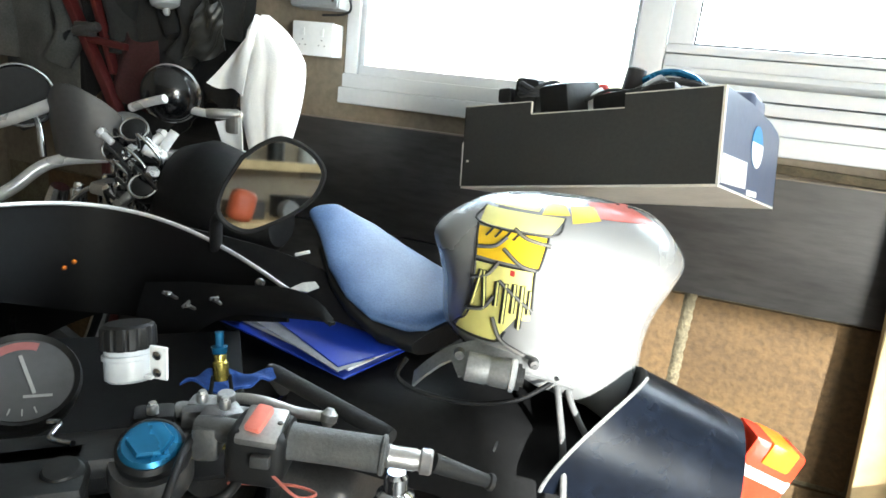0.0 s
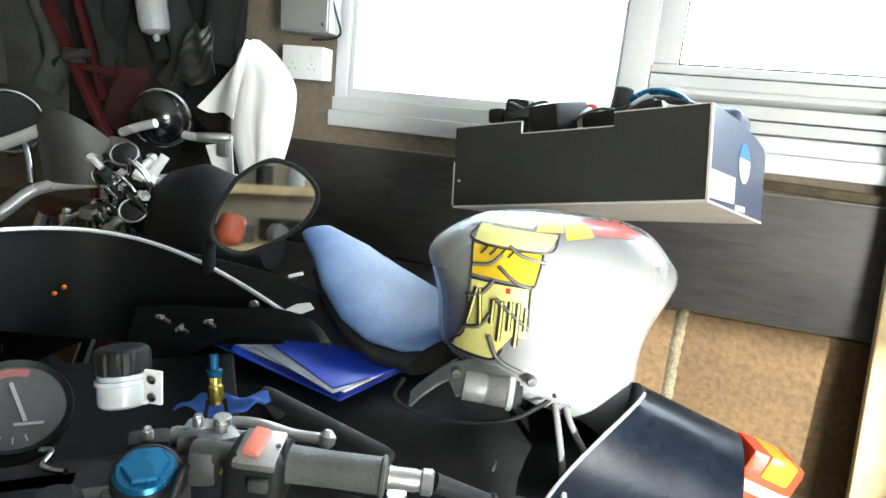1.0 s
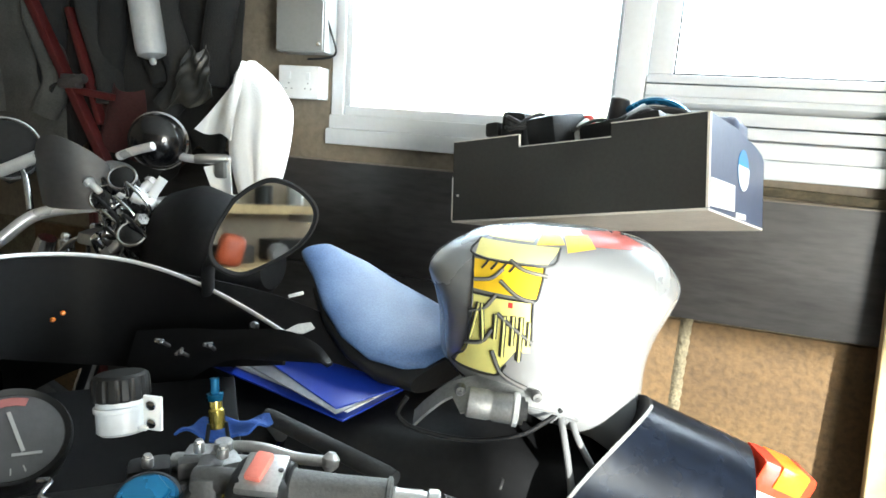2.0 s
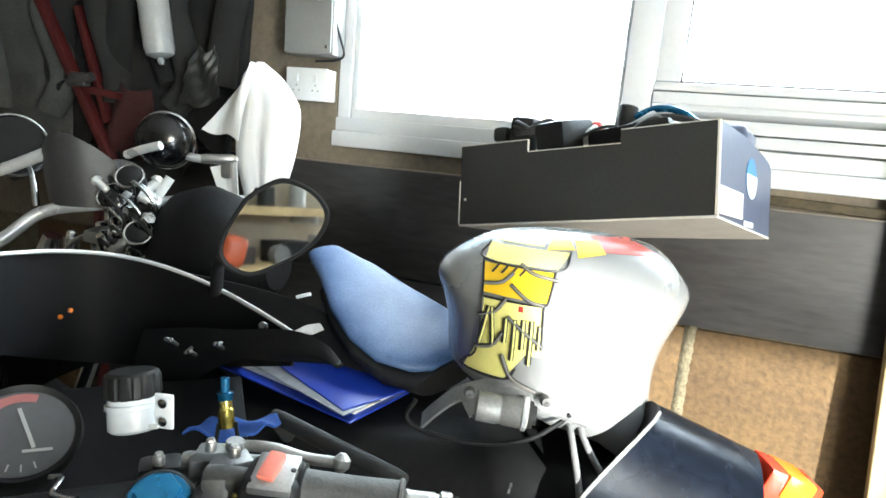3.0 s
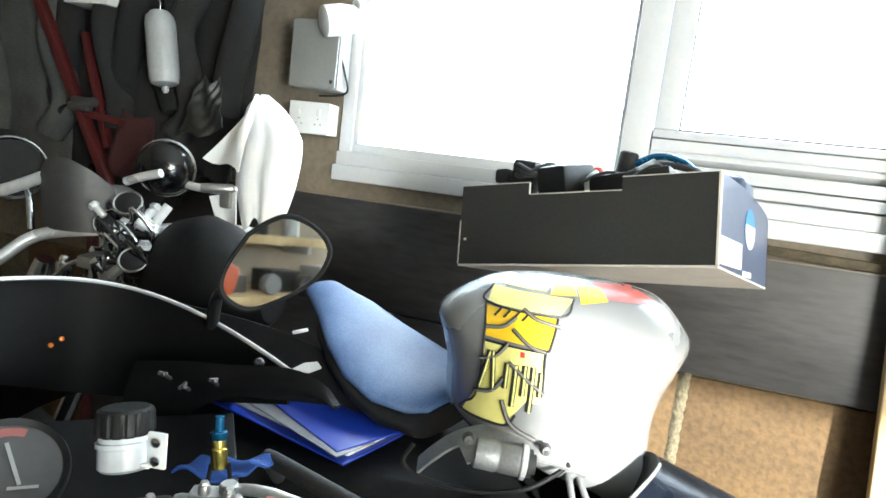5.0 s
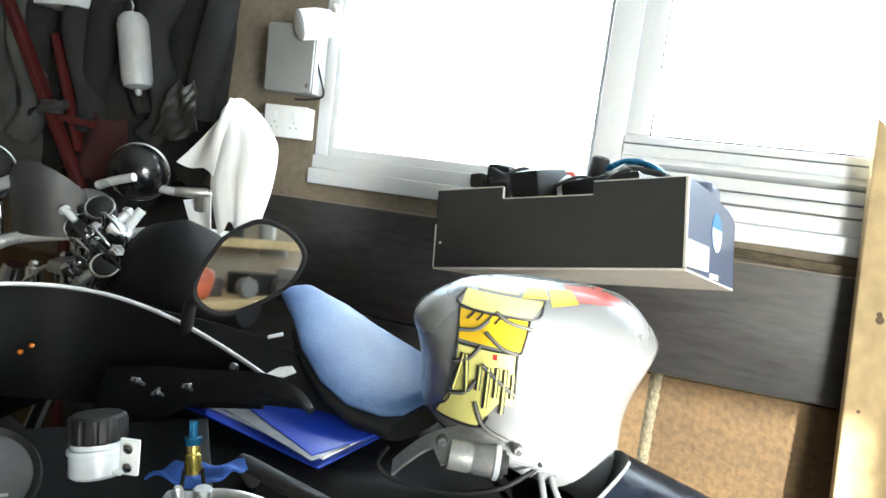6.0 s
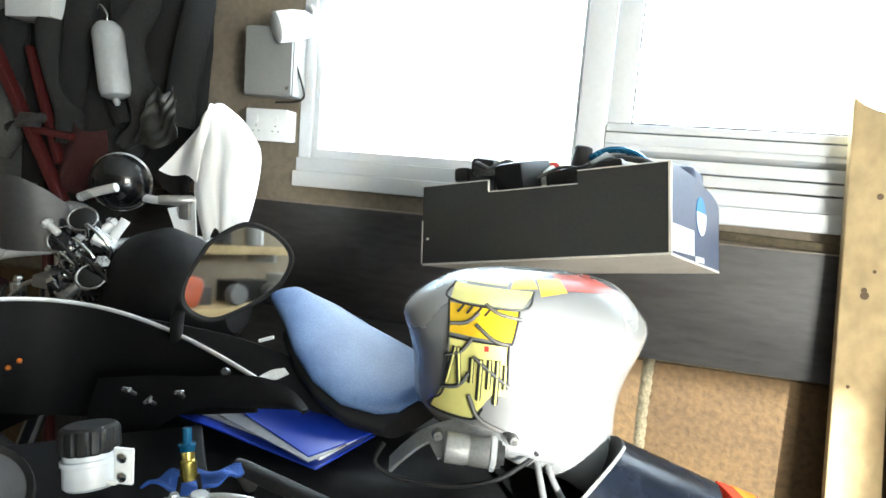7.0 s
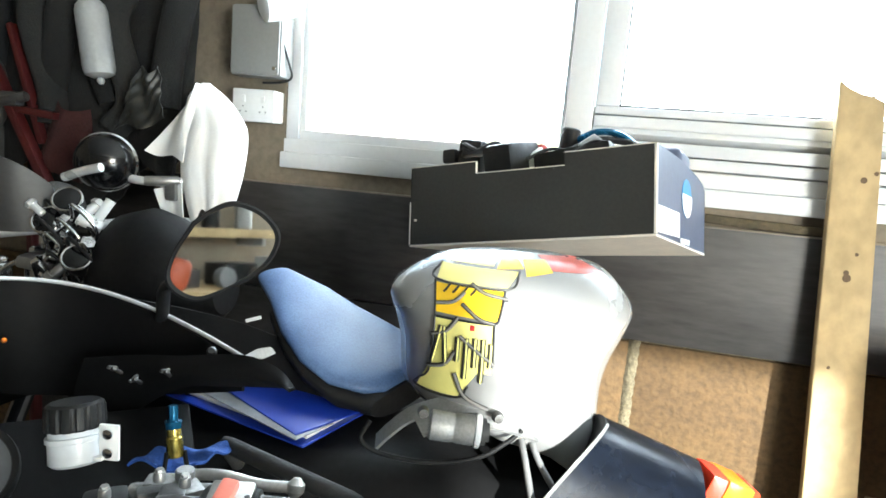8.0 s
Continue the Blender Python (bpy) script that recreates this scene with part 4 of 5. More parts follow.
    part("mounting_flange", sheet(flange, 30, 4, 0.004), WORN_ALLOY, tank)
    part("pivot_collar", lathe([(0.0185, 0), (0.0215, 0.2), (0.0215, 0.8), (0.0185, 1)], (-0.080, -0.157, 0.0745), (-0.071, -0.158, 0.074), 28), POLISHED, tank, "bright collar")
    part("rubber_loop", tube([(-0.212, -0.150, 0.078), (-0.222, -0.154, 0.054), (-0.195, -0.158, 0.038), (-0.130, -0.160, 0.030), (-0.070, -0.156, 0.038), (-0.034, -0.148, 0.056), (-0.014, -0.140, 0.070)], 0.0032, 10), MATT_BLACK, tank, "black rubber loop")
    part("pivot_tube", lathe([(0.016, 0), (0.0190, 0.04), (0.0190, 0.42), (0.0178, 0.45), (0.0178, 0.50), (0.0190, 0.53), (0.0190, 0.96), (0.016, 1)], (-0.137, -0.152, 0.078), (-0.071, -0.158, 0.074), 28), WORN_ALLOY, tank, "dusty alloy pivot tube")
    part("pivot_bush", lathe([(0.0172, 0), (0.0172, 0.6), (0.012, 0.65), (0.012, 1)], (-0.072, -0.158, 0.074), (-0.061, -0.159, 0.0735), 24), RUBBER, tank)
    for x, z in ((-0.050, 0.092), (-0.146, 0.094)):
        part("flange_screw", join(lathe([(0.0076, 0), (0.0076, 0.5), (0.0055, 1)], (x, -0.150, z), (x, -0.1635, z + 0.002), 18), lathe([(0.0035, 0), (0.003, 1)], (x, -0.162, z), (x, -0.165, z), 6)), DULL_ALLOY, tank)
    for pts in (((-0.010, -0.10, 0.060), (-0.008, -0.150, 0.034), (-0.003, -0.195, -0.010), (0.000, -0.225, -0.07), (-0.002, -0.235, -0.16)), ((0.004, -0.10, 0.055), (0.010, -0.14, 0.034), (0.030, -0.165, 0.004), (0.046, -0.17, -0.012))):
        part("breather_hose", tube(pts, 0.0045, 10), CABLE, tank, "grey breather hose")
    return tank


loose_tank()


# ---- loose blue seat ----
def loose_seat():
    seat = thing("motorcycle_seat", pose(-0.44, 0.91, 0.86), "faded blue vinyl seat on a black base, propped up", "seat")
    o = Vector((-0.44, 0.91, 0.86))
    stations = ((-0.592, 0.970, 1.026, -0.545, 1.010, 1.036), (-0.543, 0.930, 0.998, -0.475, 1.020, 1.012), (-0.488, 0.872, 0.964, -0.410, 1.020, 0.984), (-0.435, 0.838, 0.934, -0.345, 1.022, 0.960),
                (-0.380, 0.824, 0.912, -0.290, 1.015, 0.942), (-0.325, 0.832, 0.904, -0.245, 1.005, 0.934))

    def ring(i, grow, down):
        a, b = Vector(stations[i][:3]) - o, Vector(stations[i][3:]) - o
        mid, half = (a + b) / 2, (b - a) / 2 * grow
        n = Vector((0.10, -0.28, 0.95)).normalized()
        out = []
        for k in range(20):
            t = 2 * math.pi * k / 20
            c, s = math.cos(t), math.sin(t)
            out.append(mid + half * math.copysign(abs(c) ** 0.8, c) + n * ((0.014 if s > 0 else down) * math.copysign(abs(s) ** 0.9, s)))
        return out

    part("pad", loft([ring(0, 0.7, 0.012)] + [ring(i, 1.0, 0.02) for i in range(6)] + [[p + Vector((0.02, 0, -0.01)) for p in ring(5, 0.7, 0.015)]]), BLUE_VINYL, seat, "", 70)
    part("base", loft([[p + Vector((0.004 * i, -0.006, -0.024)) for p in ring(i, 1.0 if i else 0.8, 0.055 - 0.003 * i)] for i in range(1, 6)]), SATIN_BLACK, seat, "black plastic base", 60)
    return seat


loose_seat()


# ---- blue folder ----
def folder():
    f = thing("document_folder", pose(-0.365, 0.721, 0.852, 0, 0, 165.2), "royal blue plastic folder with papers, lying on the bike", "folder")
    # own axes: x along the long edge away from the corner, y along the short edge, from the wall side
    part("back_cover", span(0, 0.31, -0.15, 0.0, 0.0, 0.003, 0.001), BLUE_FOLDER, f)
    part("paper", span(0.010, 0.305, -0.145, -0.020, 0.0035, 0.010, 0.001), PAPER, f)
    part("front_cover", box(0.31, 0.15, 0.003, (0.152, -0.112, 0.0180), 0.001, (-1.5, -1.2, -13)), BLUE_FOLDER, f)
    part("clear_pocket", box(0.30, 0.075, 0.0015, (0.154, -0.050, 0.0135), 0.0004, (-0.5, -0.6, -7)), GREY_FILM, f)
    return f


folder()


# ---- the box on top of the tank ----
def carton():
    x, z = Vector((0.921, -0.354, 0.161)).normalized(), Vector((-0.103, 0.177, 0.979))
    z = (z - x * z.dot(x)).normalized()
    y = z.cross(x)
    m = Matrix((x, y, z)).transposed().to_4x4()
    m.translation = Vector((0.095, 0.981, 1.173)) - x * 0.494
    c = thing("carton", m, "open black cardboard carton full of leads, resting on the tank", "box")
    L, D, H, T = 0.494, 0.352, 0.158, 0.004
    part("front_panel", plate([(0, 0), (L, 0.013), (L, H), (0.683 * L, H), (0.683 * L, H - 0.023), (0.318 * L, H - 0.023), (0.314 * L, H), (0, H)], T, pose(0, T, 0, 90)), BOX_BLACK, c, "matt black front with a shallow cut-out")
    part("front_edge", span(L - 0.003, L + 0.001, -0.001, 0.006, 0.013, H), CARD, c, "worn pale corner")
    part("front_edge", span(-0.0012, 0.0012, -0.001, 0.003, 0.0, 0.55 * H), CARD, c, "worn pale corner")
    # pale strips draw the highlight along the top edges and cut-out
    for x0, x1, z in ((0.0, 0.314, H), (0.683, 1.0, H), (0.318, 0.683, H - 0.023)):
        part("top_edge", span(x0 * L, x1 * L, -0.0006, T + 0.0006, z - 0.0008, z + 0.0008), CARD, c, "pale strip for the highlight on the card edge")
    part("top_edge", span(0.3145 * L, 0.318 * L, -0.0006, T, H - 0.022, H), CARD, c, "pale strip for the highlight on the card edge")
    part("scuff", span(0.022 * L, 0.034 * L, -0.0006, 0.001, 0.30 * H, 0.33 * H), CARD, c, "pale scuff")
    side = part("side_panel", plate([(0, 0.013), (D, -0.002), (D, 0.80 * H), (0.95 * D, 0.87 * H), (0.80 * D, 0.93 * H), (0.42 * D, H), (0, H)], T, pose(L - T, 0, 0, 90, 0, 90)), BOX_PRINT, c, "printed dark blue side")
    part("side_panel", plate([(0, 0), (D, 0), (D, H), (0, H)], T, pose(0, 0, 0, 90, 0, 90)), BOX_BLACK, c)
    part("back_panel", span(0, L, D - T, D, 0, 0.8 * H), BOX_BLACK, c)
    # underside pale in itself, for the bounce from the tank below
    part("bottom_panel", loft([[Vector((x, y, z + dz)) for x, y, z in ((0, 0.001, -0.0005), (L, 0.001, 0.0125), (L, D, -0.0025), (0, D, -0.002))] for dz in (0.0, -0.004)]), CARD, c, "pale underside, bounced light in its colour")
    part("print_disc", lathe([(0.036, 0), (0.036, 1)], (L + 0.0002, 0.56 * D, 0.092), (L + 0.0012, 0.56 * D, 0.092), 36), LABEL_BLUE, side, "round blue and white print")
    part("print_disc", plate([(0.036 * math.cos(a), 0.036 * math.sin(a)) for a in [radians(k * 10) for k in range(175 // 10, 380 // 10)]], 0.0006, pose(L + 0.0013, 0.56 * D, 0.092, 90, 0, 90)), WHITE, side)
    part("print_label", span(L + 0.0002, L + 0.0012, 0.03 * D, 0.41 * D, 0.016, 0.060), WHITE, side, "white printed label")
    part("print_bar", span(L + 0.0002, L + 0.0012, 0.44 * D, 0.62 * D, 0.006, 0.016), WHITE, side)
    # contents
    def item(name, bm, mat, label, category):
        solid(name, bm, mat, label, category, m)

    item("plug_adapter", join(box(0.05, 0.05, 0.07, (0.11, 0.06, 0.182), 0.012, (10, 8, 15)), box(0.032, 0.03, 0.03, (0.066, 0.05, 0.184), 0.008)), SATIN_BLACK, "black mains plug adapter in the carton", "adapter")
    item("coiled_lead", join(*[tube([(0.13 + 0.04 * math.cos(a), 0.07 + 0.045 * math.sin(a), 0.190 + 0.012 * math.sin(2 * a + k)) for a in [radians(30 * j + 50 * k) for j in range(12)]], 0.006, 8, 4) for k in range(3)]), RUBBER, "coiled black lead in the carton", "cable")
    item("power_brick", box(0.07, 0.10, 0.06, (0.195, 0.07, 0.172), 0.012, (12, 0, -10)), SATIN_BLACK, "black power brick in the carton", "adapter")
    item("spray_cap", lathe([(0.012, 0), (0.014, 0.2), (0.014, 0.8), (0.010, 1)], (0.235, 0.12, 0.16), (0.232, 0.125, 0.205), 18), RED_PAINT, "red plastic cap among the leads", "cap")
    item("white_tube", rod((0.215, 0.08, 0.155), (0.25, 0.10, 0.185), 0.014), WHITE, "white tube among the leads", "tube")
    item("black_case", box(0.15, 0.16, 0.10, (0.315, 0.15, 0.135), 0.01, (0, -6, 4)), SATIN_BLACK, "black plastic case standing in the carton", "case")
    item("loose_lead", join(tube([(0.28, 0.12, 0.18), (0.33, 0.16, 0.212), (0.39, 0.18, 0.205), (0.43, 0.16, 0.18), (0.45, 0.20, 0.165)], 0.007, 8), tube([(0.28, 0.20, 0.17), (0.34, 0.22, 0.20), (0.41, 0.22, 0.185), (0.46, 0.18, 0.15)], 0.005, 8), rod((0.262, 0.18, 0.196), (0.274, 0.18, 0.246), 0.019)), RUBBER, "tangled black lead with a plug", "cable")
    for k in range(5):
        item("small_adapter", box(0.030 + 0.006 * (k % 3), 0.035, 0.04, (0.045 + 0.075 * k + 0.02 * (k % 2), 0.11 + 0.03 * (k % 2), 0.168 + 0.008 * ((k * 2) % 3)), 0.006, (12 * k, 9 * k, 25 * k)), SATIN_BLACK if k % 2 else DULL_ALLOY, "small adapter lying among the leads", "adapter")
    for k in range(4):
        item("thin_lead", tube([(0.05 + 0.09 * k, 0.06, 0.165), (0.09 + 0.09 * k, 0.09, 0.188 + 0.006 * (k % 2)), (0.14 + 0.08 * k, 0.13, 0.180), (0.16 + 0.08 * k, 0.18, 0.15)], 0.0035, 8), RUBBER, "thin black lead looping over the carton edge", "cable")
    item("blue_lead", tube([(0.285, 0.18, 0.222), (0.325, 0.19, 0.236), (0.375, 0.19, 0.222), (0.42, 0.20, 0.18)], 0.007, 8), BLUE_ANODISED, "blue lead lying over the carton", "cable")
    item("padded_bag", box(0.085, 0.11, 0.09, (0.436, 0.250, 0.150), 0.016, (0, 4, 4), 3), BOX_PRINT, "dark blue padded bag in the carton", "bag")


carton()


# ---- standing plank ----
def plank():
    """Leans back with its top on the window."""
    up = Vector((-0.088, 0.090, 1.517)).normalized()
    across = (Vector((1, 0.05, 0)) - up * up.dot(Vector((1, 0.05, 0)))).normalized()
    m = Matrix((across, up.cross(across), up)).transposed().to_4x4()
    m.translation = Vector((0.576, 1.436, 0.0))
    p = thing("leaning_plank", m, "sawn pale pine plank with a splintered top, leaning on the window", "plank")
    top = [(0.094, 1.476), (0.076, 1.482), (0.071, 1.491), (0.064, 1.486), (0.046, 1.493), (0.022, 1.503), (0.002, 1.522)]
    part("board", plate([(0, 0.010), (0.130, 0.010), *top], 0.020, pose(0, 0.010, 0, 90), 0.0015), PINE, p)
    for x, z, r in ((0.050, 1.086, 0.009), (0.048, 1.098, 0.006), (0.066, 1.305, 0.007), (0.090, 1.320, 0.005), (0.066, 1.14, 0.004), (0.030, 0.88, 0.004)):
        part("knot", lathe([(r, 0), (r, 0.5), (r * 0.6, 1)], (x, -0.0102, z), (x, -0.0110, z), 14), KNOT, p, "dark knot")
    return p


plank()
solid("orange_bucket", join(lathe([(0.085, 0), (0.108, 0.9), (0.115, 0.92), (0.115, 1), (0.108, 1), (0.10, 0.9), (0.08, 0.05)], (0.80, 1.40, 0.58), (0.80, 1.40, 0.93), 32), lathe([(0.112, 0), (0.116, 0.5), (0.112, 1)], (0.80, 1.40, 0.80), (0.80, 1.40, 0.81), 32)), ORANGE, "translucent orange plastic bucket behind the plank", "bucket")
solid("wooden_stool", join(box(0.26, 0.24, 0.03, (0.82, 1.39, 0.564), 0.005), *[rod((0.82 + sx * 0.10, 1.39 + sy * 0.09, 0.0), (0.82 + sx * 0.09, 1.39 + sy * 0.08, 0.552), 0.016) for sx in (1, -1) for sy in (1, -1)]), PINE, "plain wooden stool under the bucket", "stool")


# ---- wall fittings beside the window ----
def wall_fittings():
    fuse = thing("fuse_box", pose(-0.930, WALL_Y, 1.452), "grey enamelled metal fuse box on the wall", "fuse box")
    part("case", box(0.150, 0.07, 0.185, (0, -0.0355, 0.0925), 0.006), GREY_STEEL, fuse)
    part("lid", box(0.142, 0.006, 0.176, (0, -0.074, 0.0925), 0.002), GREY_STEEL, fuse)
    part("screw", lathe([(0.006, 0), (0.005, 1)], (0.06, -0.077, 0.02), (0.06, -0.080, 0.02), 12), CHROME, fuse)
    sock = thing("socket_box", pose(-0.940, WALL_Y, 1.330), "white surface-mounted double socket box below the fuse box", "socket")
    part("back_box", box(0.125, 0.05, 0.086, (0, -0.0255, 0.043), 0.004), WHITE, sock)
    plate_ob = part("face_plate", box(0.127, 0.008, 0.088, (0, -0.0545, 0.043), 0.003), WHITE, sock)
    for x in (-0.03, 0.03):
        part("rocker", box(0.012, 0.005, 0.02, (x, -0.0595, 0.060), 0.002), WHITE, plate_ob)
        for dx, dz in ((0, 0.034), (-0.009, 0.020), (0.009, 0.020)):
            part("pin_slot", box(0.003, 0.002, 0.003, (x + dx, -0.0588, dz + 0.006)), INK, plate_ob)
    lamp = thing("clip_lamp", pose(-0.860, 1.495, 1.622), "white clip-on spotlight by the window", "lamp")
    part("shade", lathe([(0.030, 0), (0.040, 0.05), (0.041, 0.5), (0.034, 0.85), (0.020, 1)], (-0.035, -0.045, 0.0), (0.035, 0.03, 0.03), 32), WHITE, lamp)
    part("bulb", lathe([(0.010, 0), (0.026, 0.4), (0.028, 0.8), (0.020, 1)], (-0.012, -0.020, 0.010), (-0.034, -0.043, 0.001), 24), FROST, lamp)
    part("bracket", tube([(0.03, 0.025, 0.03), (0.03, 0.045, 0.06), (0.015, 0.055, 0.08)], 0.007), WHITE, lamp)
    solid("lamp_cable", tube([(-0.870, 1.50, 1.60), (-0.862, 1.50, 1.56), (-0.850, 1.52, 1.50), (-0.848, 1.54, 1.46), (-0.875, 1.545, 1.445), (-0.94, 1.548, 1.440)], 0.003), RUBBER, "thin black cable hanging from the lamp", "cable")
    solid("moss_tuft", box(0.30, 0.02, 0.022, (0.40, 1.552, 1.181), 0.006, (0, 1.5, 0)), MOSS, "dry moss and dirt along the brick ledge", "moss")


wall_fittings()


# ---- white cloth over the far mirror ----
def cloth():
    """A rag over the mirror: a hanging main fold and two side flaps in one sheet of cotton."""
    across = Vector((0.952, 0.307, 0))
    mid = Vector((-0.929, 1.311, 0))
    low = ((0.0, -0.030), (0.10, -0.062), (0.32, -0.067), (0.60, -0.076), (0.80, -0.064), (1.0, -0.045))
    high = ((0.0, -0.012), (0.10, 0.030), (0.23, 0.062), (0.36, 0.082), (0.66, 0.077), (0.90, 0.058), (1.0, 0.045))
    rings = []
    for k in range(30):
        t = k / 29
        a0, a1 = between(low, t), between(high, t)
        c, half = (a0 + a1) / 2, (a1 - a0) / 2
        ring = []
        for i in range(56):
            a = 2 * math.pi * i / 56
            crease = 1 + 0.16 * t * math.exp(-((a - 4.9) / 0.16) ** 2) - 0.22 * t * math.exp(-((a - 4.6) / 0.10) ** 2)
            deep = half * 0.65 * crease * (1 + 0.06 * math.sin(6 * a + 4 * t))
            p = mid + across * (c + half * math.cos(a)) + Vector((-0.307, 0.952, 0)) * deep * math.sin(a)
            ring.append(Vector((p.x, p.y, 1.405 - 0.33 * t + 0.02 * t * math.sin(3 * a + 0.7) + 0.006 * math.sin(9 * a) * t)))
        rings.append(ring)
    bm = loft(rings, caps=False)
    bm.faces.new([v for v in bm.verts][:56])

    def flap(u, v):
        s = -0.022 - 0.035 * v - (0.020 + 0.088 * v) * u
        p = mid + across * s + Vector((-0.307, 0.952, 0)) * (-0.02 - 0.03 * math.sin(3.5 * u + 2 * v))
        return Vector((p.x, p.y, 1.395 - 0.185 * v - 0.012 * u + 0.035 * u * v + 0.008 * math.sin(6 * u)))

    def tongue(u, v):
        s = -0.130 + 0.072 * u + 0.045 * v - 0.035 * u * v
        p = mid + across * s + Vector((-0.307, 0.952, 0)) * (-0.03 + 0.015 * math.sin(4 * u))
        return Vector((p.x, p.y, 1.140 - 0.125 * v + 0.02 * u * (1 - v)))

    return solid("white_cloth", join(bm, sheet(flap, 10, 10, 0.003), sheet(tongue, 6, 8, 0.003)), COTTON, "white cotton rag draped over the mirror", "cloth", angle=80)


cloth()


# ---- clutter hanging on the left ----
def clutter():
    # the grey jacket stands in for the paler wall at the far left
    coats = ((-1.24, 1.50, 1.86, 0.20, 0.66, 0, JACKET), (-1.42, 1.49, 1.90, 0.24, 0.80, 3, CHARCOAL), (-1.62, 1.50, 1.88, 0.24, 0.72, -4, JACKET), (-1.90, 1.49, 1.92, 0.26, 0.88, 2, WALL_GREY_FABRIC), (-2.17, 1.20, 1.88, 0.30, 0.9, 88, JACKET))
    for k, (x, y, z, w, h, tw, mat) in enumerate(coats):
        def drape(u, v, w=w, h=h, k=k):
            a = 2 * math.pi * u
            half = w * (0.34 + 0.22 * min(1, v * 3)) * (1 + 0.08 * math.sin(3 * a + 5 * v + k * 2) + 0.05 * math.sin(7 * a - 7 * v + k) + 0.035 * math.sin(13 * a + 12 * v + 3 * k) + 0.04 * math.sin(19 * v + 4 * a + k) * v)
            return Vector((half * math.cos(a) + 0.02 * math.sin(4 * v + k), 0.30 * half * math.sin(a) - 0.02, -h * v + 0.05 * math.sin(2 * a + k * 1.7) * v))
        coat = thing("hanging_jacket", pose(x, y, z, 0, 0, tw), "dark fabric jacket hanging on the wall", "jacket", "hanging jackets")
        part("body", sheet(drape, 44, 24, 0.004), mat, coat, "", 80)
        for s in (1, -1):
            part("sleeve", tube([(s * w * 0.40, -0.02, -0.05), (s * w * 0.60, -0.05, -h * 0.24), (s * w * (0.42 + 0.2 * ((k + (s > 0)) % 2)), -0.085, -h * 0.42), (s * w * (0.62 - 0.2 * ((k + (s > 0)) % 2)), -0.070, -h * (0.62 + 0.05 * k % 0.12)), (s * w * 0.40, -0.075, -h * 0.78)], 0.040, 12, 6, 0.6), mat, coat, "", 80)
        part("collar", lathe([(0.05, 0), (0.065, 0.4), (0.055, 1)], (0, -0.02, -0.02), (0, -0.03, 0.05), 16), mat, coat)
        part("hook", tube([(0, -0.02, 0.03), (0, -0.01, 0.08), (0, 0.03, 0.09), (0, 0.068, 0.08)], 0.004), CHROME, coat)
    b = thing("white_bottle", pose(-1.312, 1.365, 1.408, 0, -10, 0), "white plastic bottle hanging among the jackets", "bottle")
    part("body", lathe([(0.020, 0), (0.036, 0.04), (0.040, 0.12), (0.040, 0.85), (0.036, 0.93), (0.024, 1)], (0, 0, 0), (0, 0, 0.20), 28), MILKY, b)
    part("neck", lathe([(0.008, 0), (0.010, 0.5), (0.006, 1)], (0, 0, 0.0), (0, 0, -0.018), 14), MILKY, b)
    part("hook", tube([(0, 0, 0.195), (0.005, 0, 0.225), (-0.012, 0, 0.25), (-0.03, 0.01, 0.245)], 0.003), CHROME, b)
    # sheet added to give a grey, smudged highlight in front of the jackets
    solid("highlight_sheet", sheet(lambda u, v: Vector((-1.255 + 0.15 * u * (1 - 0.6 * v) + 0.07 * v, 1.352 + 0.006 * math.sin(9 * u + 7 * v) + 0.003 * math.sin(21 * v - 15 * u), 1.275 + 0.16 * v + 0.03 * u * (1 - v) + 0.010 * math.sin(8 * u))), 26, 26, 0.002), SMUDGE_FILM, "crumpled sheet added for a grey highlight among the jackets", "bag", angle=30)
    solid("red_cloth", sheet(lambda u, v: Vector((-1.56 + 0.17 * u, 1.40 + 0.02 * math.sin(7 * u + 3 * v), 1.33 - 0.20 * v + 0.015 * math.sin(6 * u))), 18, 14, 0.003), RUST_RED, "faded dark red cloth hanging among the jackets", "cloth", angle=80)
    r = thing("red_steel_frame", pose(-1.6, 1.37, 1.1), "dark red enamelled steel frame leaning in the corner", "frame")
    part("upright", box(0.026, 0.03, 0.62, (-0.045, 0.0, 0.27), 0.004, (0, -30, 0)), DARK_RED, r)
    part("brace", box(0.018, 0.025, 0.34, (0.02, 0.02, 0.28), 0.004, (0, -18, 0)), DARK_RED, r)
    part("cross_bar", box(0.16, 0.025, 0.02, (0.06, 0.0, 0.205), 0.004, (0, 6, 0)), DARK_RED, r)
    part("bracket", join(box(0.06, 0.03, 0.04, (0.01, -0.02, 0.235), 0.008), rod((-0.02, -0.03, 0.225), (0.06, -0.02, 0.245), 0.014)), DULL_ALLOY, r)
    part("foot", box(0.26, 0.12, 0.03, (0.02, 0.03, -1.085), 0.006), DARK_RED, r)
    part("leg", box(0.02, 0.03, 1.06, (0.02, 0.03, -0.54), 0.004), DARK_RED, r)
    solid("white_carton", box(0.16, 0.12, 0.08, (-1.62, 1.43, 1.66), 0.004), WHITE, "white carton on a high hook", "box")


clutter()
solid("blue_rag", sheet(lambda u, v: Vector((-0.522 + 0.078 * u + 0.02 * v, 0.565 + 0.030 * u + 0.065 * v, 0.872 + 0.006 * math.sin(7 * u + 3 * v) + 0.003 * math.sin(13 * v + 9 * u))), 24, 20, 0.003), BLUE_CLOTH, "blue cloth tucked under the handlebar", "cloth", angle=80)


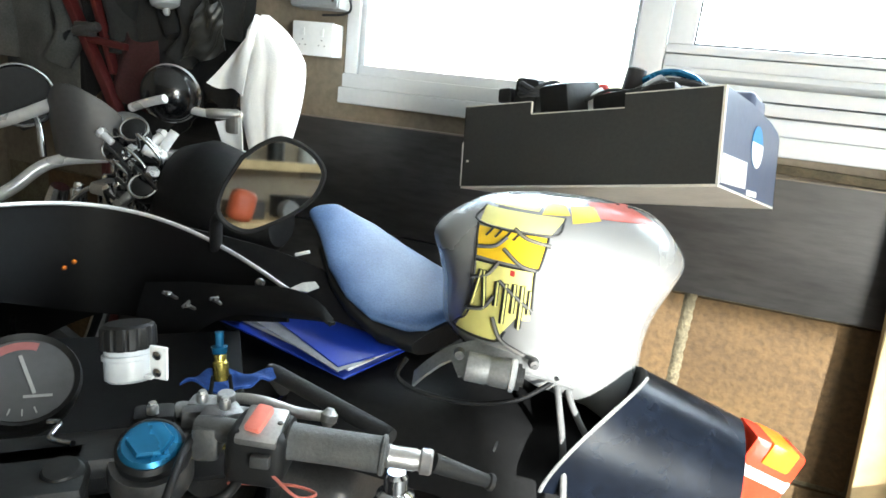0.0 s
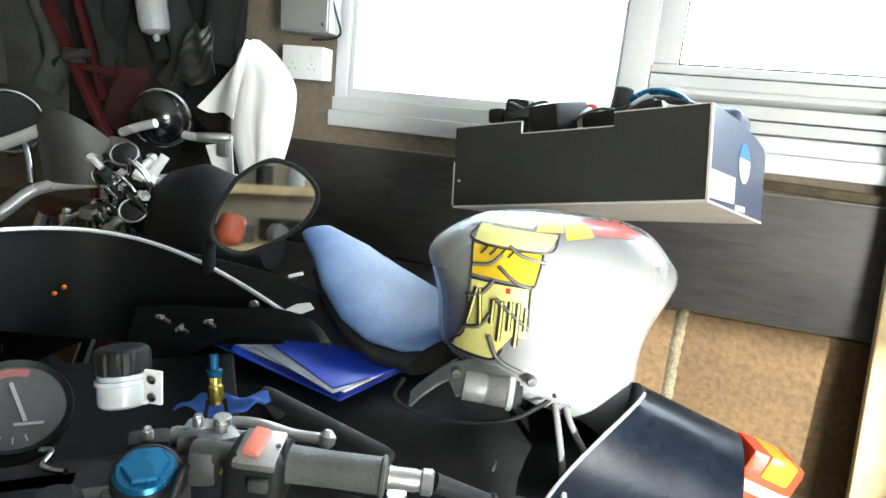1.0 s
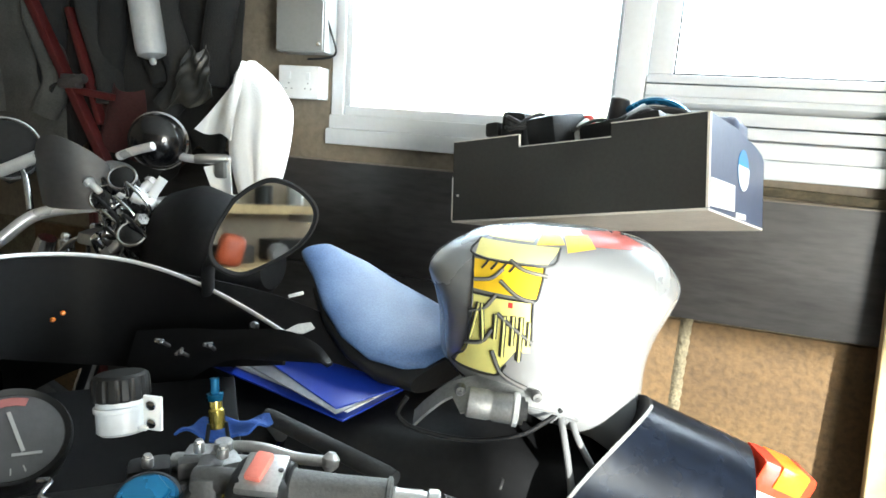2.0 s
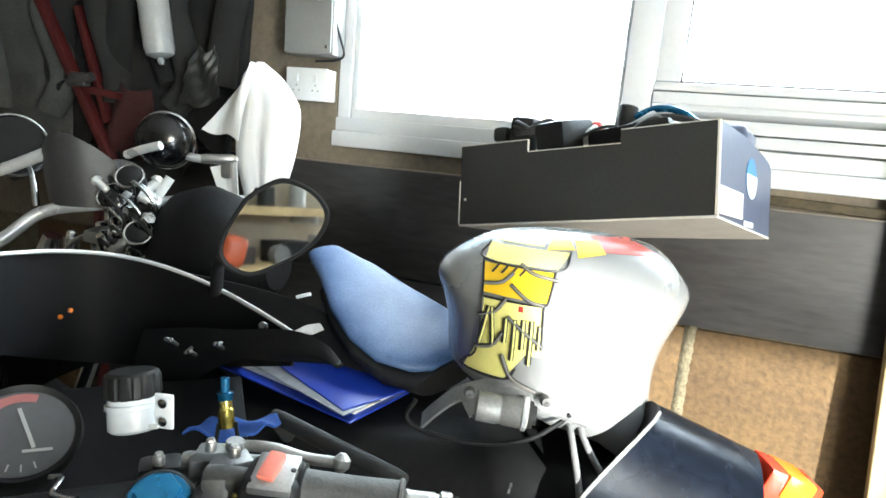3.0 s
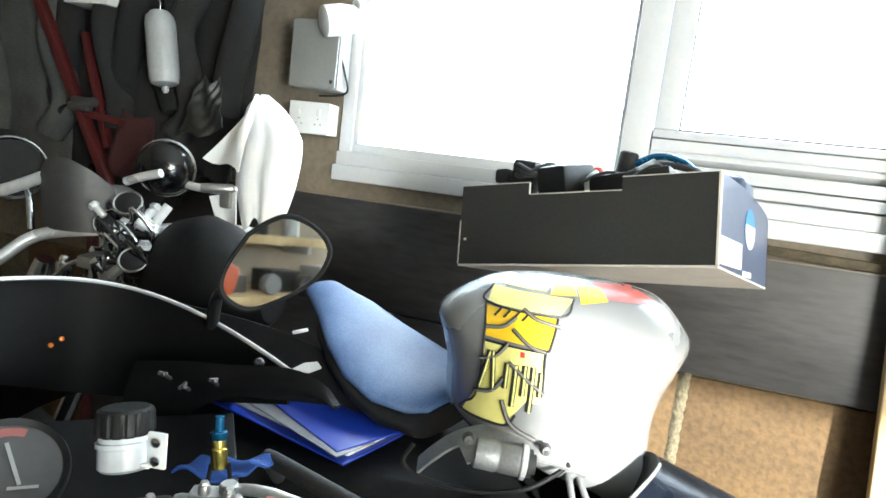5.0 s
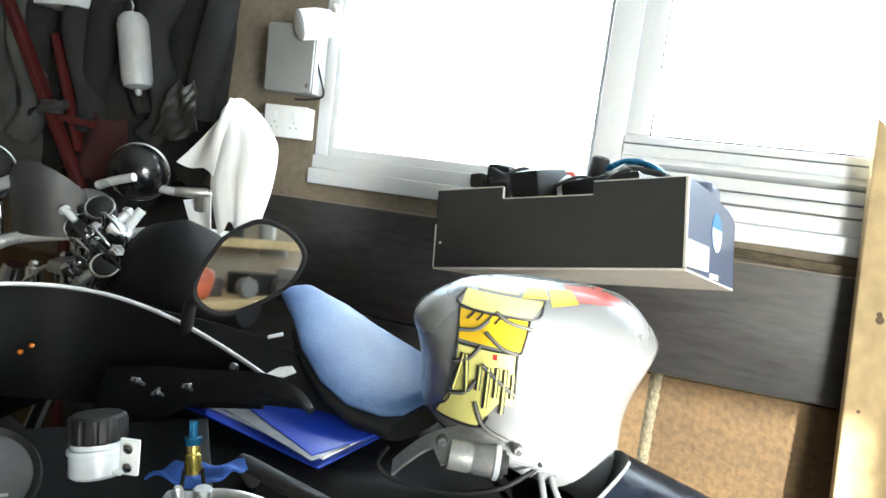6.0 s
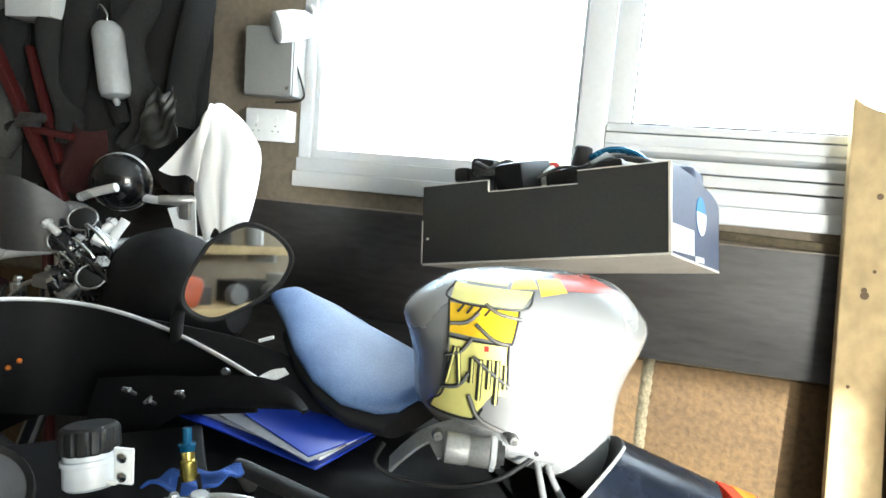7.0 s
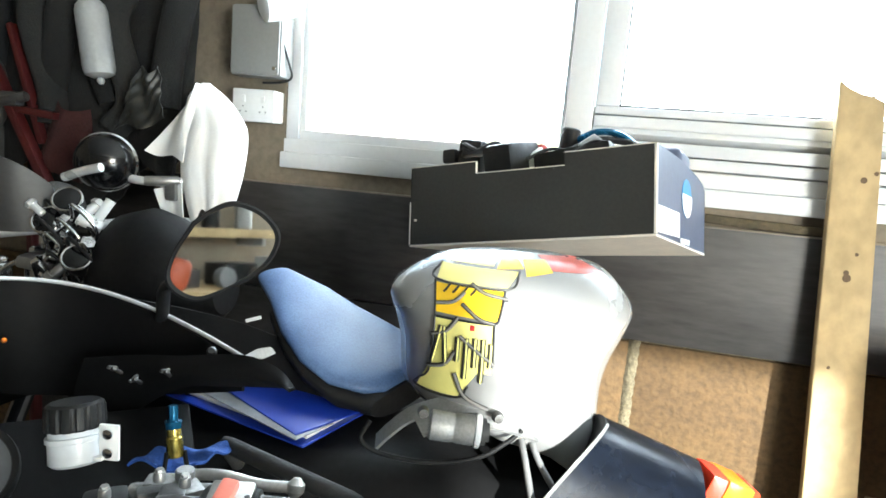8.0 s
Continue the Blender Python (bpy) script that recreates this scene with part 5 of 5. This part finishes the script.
# ---- behind the camera, seen in the mirrors ----
def bench():
    b = thing("work_bench", pose(0.2, -1.69, 0), "rough pine work bench along the back wall", "bench")
    part("worktop", box(3.2, 0.6, 0.05, (0, 0, 0.80), 0.004), PINE, b)
    for x in (-1.5, 0, 1.5):
        part("leg", box(0.08, 0.5, 0.775, (x, 0, 0.3875), 0.004), PINE, b)
    shelf = thing("wall_shelf", pose(0.2, -1.85, 1.13), "rough pine shelf on steel brackets above the bench", "shelf")
    part("shelf_board", box(3.2, 0.28, 0.055, (0, 0, 0), 0.004), PINE, shelf)
    for x in (-1.4, 0, 1.4):
        part("bracket", box(0.03, 0.26, 0.05, (x, -0.01, -0.053), 0.004), GREY_STEEL, shelf)
    for k, (x, w, h, mat) in enumerate(((0.35, 0.20, 0.16, GREY_STEEL), (0.95, 0.16, 0.10, DULL_ALLOY), (1.30, 0.22, 0.13, SATIN_BLACK), (1.62, 0.14, 0.16, GREY_STEEL))):
        solid("tool_box", box(w, 0.2, h, (x, -1.66, 0.826 + h / 2), 0.01), mat, "metal tool box on the work bench", "tool box", group="tool boxes on the bench")
    for k in range(3):
        x = 1.12 + 0.24 * k
        solid("tape_reel", lathe([(0.03, 0), (0.055, 0), (0.06, 0.5), (0.055, 1), (0.03, 1)], (x, -1.50, 0.885), (x, -1.44, 0.885), 28), DULL_ALLOY if k % 2 else CABLE, "grey reel standing on the bench", "reel", group="reels on the bench")
    for k in range(4):
        solid("paint_tin", lathe([(0.05, 0), (0.055, 0.04), (0.053, 0.5), (0.055, 0.96), (0.05, 1)], (0.8 + 0.24 * k, -1.84, 1.159), (0.8 + 0.24 * k, -1.84, 1.28 + 0.02 * (k % 2)), 24), (WHITE, DULL_ALLOY, SATIN_BLACK, GREY_STEEL)[k], "paint tin on the shelf", "tin", group="tins on the shelf")
    solid("orange_sack", box(0.13, 0.15, 0.17, (0.84, -1.50, 0.912), 0.05, (0, 14, 20), 3), ORANGE, "orange plastic sack on the bench", "sack")


bench()


# ---- block faces under the board ----
def blocks():
    course, length, gap = 0.43, 0.44, 0.016
    meshes = []
    for k in range(4):
        meshes.append(finish(box(length - gap - 0.003 * k, 0.03, course - gap, (0, 0, 0), 0.004 + 0.001 * k, (0, 0.15 * k - 0.2, 0)), BLOCKWORK))
    for row in range(2):
        z = 0.86 - course * (row + 0.5)
        for i in range(-6, 9):
            x = 0.142 + length * (i + 0.5) + (0 if row % 2 == 0 else length / 2)
            if -2.2 < x < 3.4:
                ob = new("block", meshes[random.randrange(4)])
                ob.matrix_basis = pose(x, WALL_Y + 0.013 - random.uniform(0, 0.003), z)
                ob.parent = wall_n


blocks()

def mortar_face(u, v):
    lump = 0.0012 * math.sin(31 * v) * math.sin(17 * v + 1.3) + 0.0012 * math.sin(97 * v)
    return Vector((0.128 + 0.022 * u + lump, WALL_Y + 0.002 - 0.006 * math.sin(math.pi * u) * (1 + 150 * lump), 0.858 - 0.42 * v))


structure("mortar_bead", sheet(mortar_face, 6, 60, 0.006), MORTAR, "lumpy mortar squeezed out of the joint", "wall")
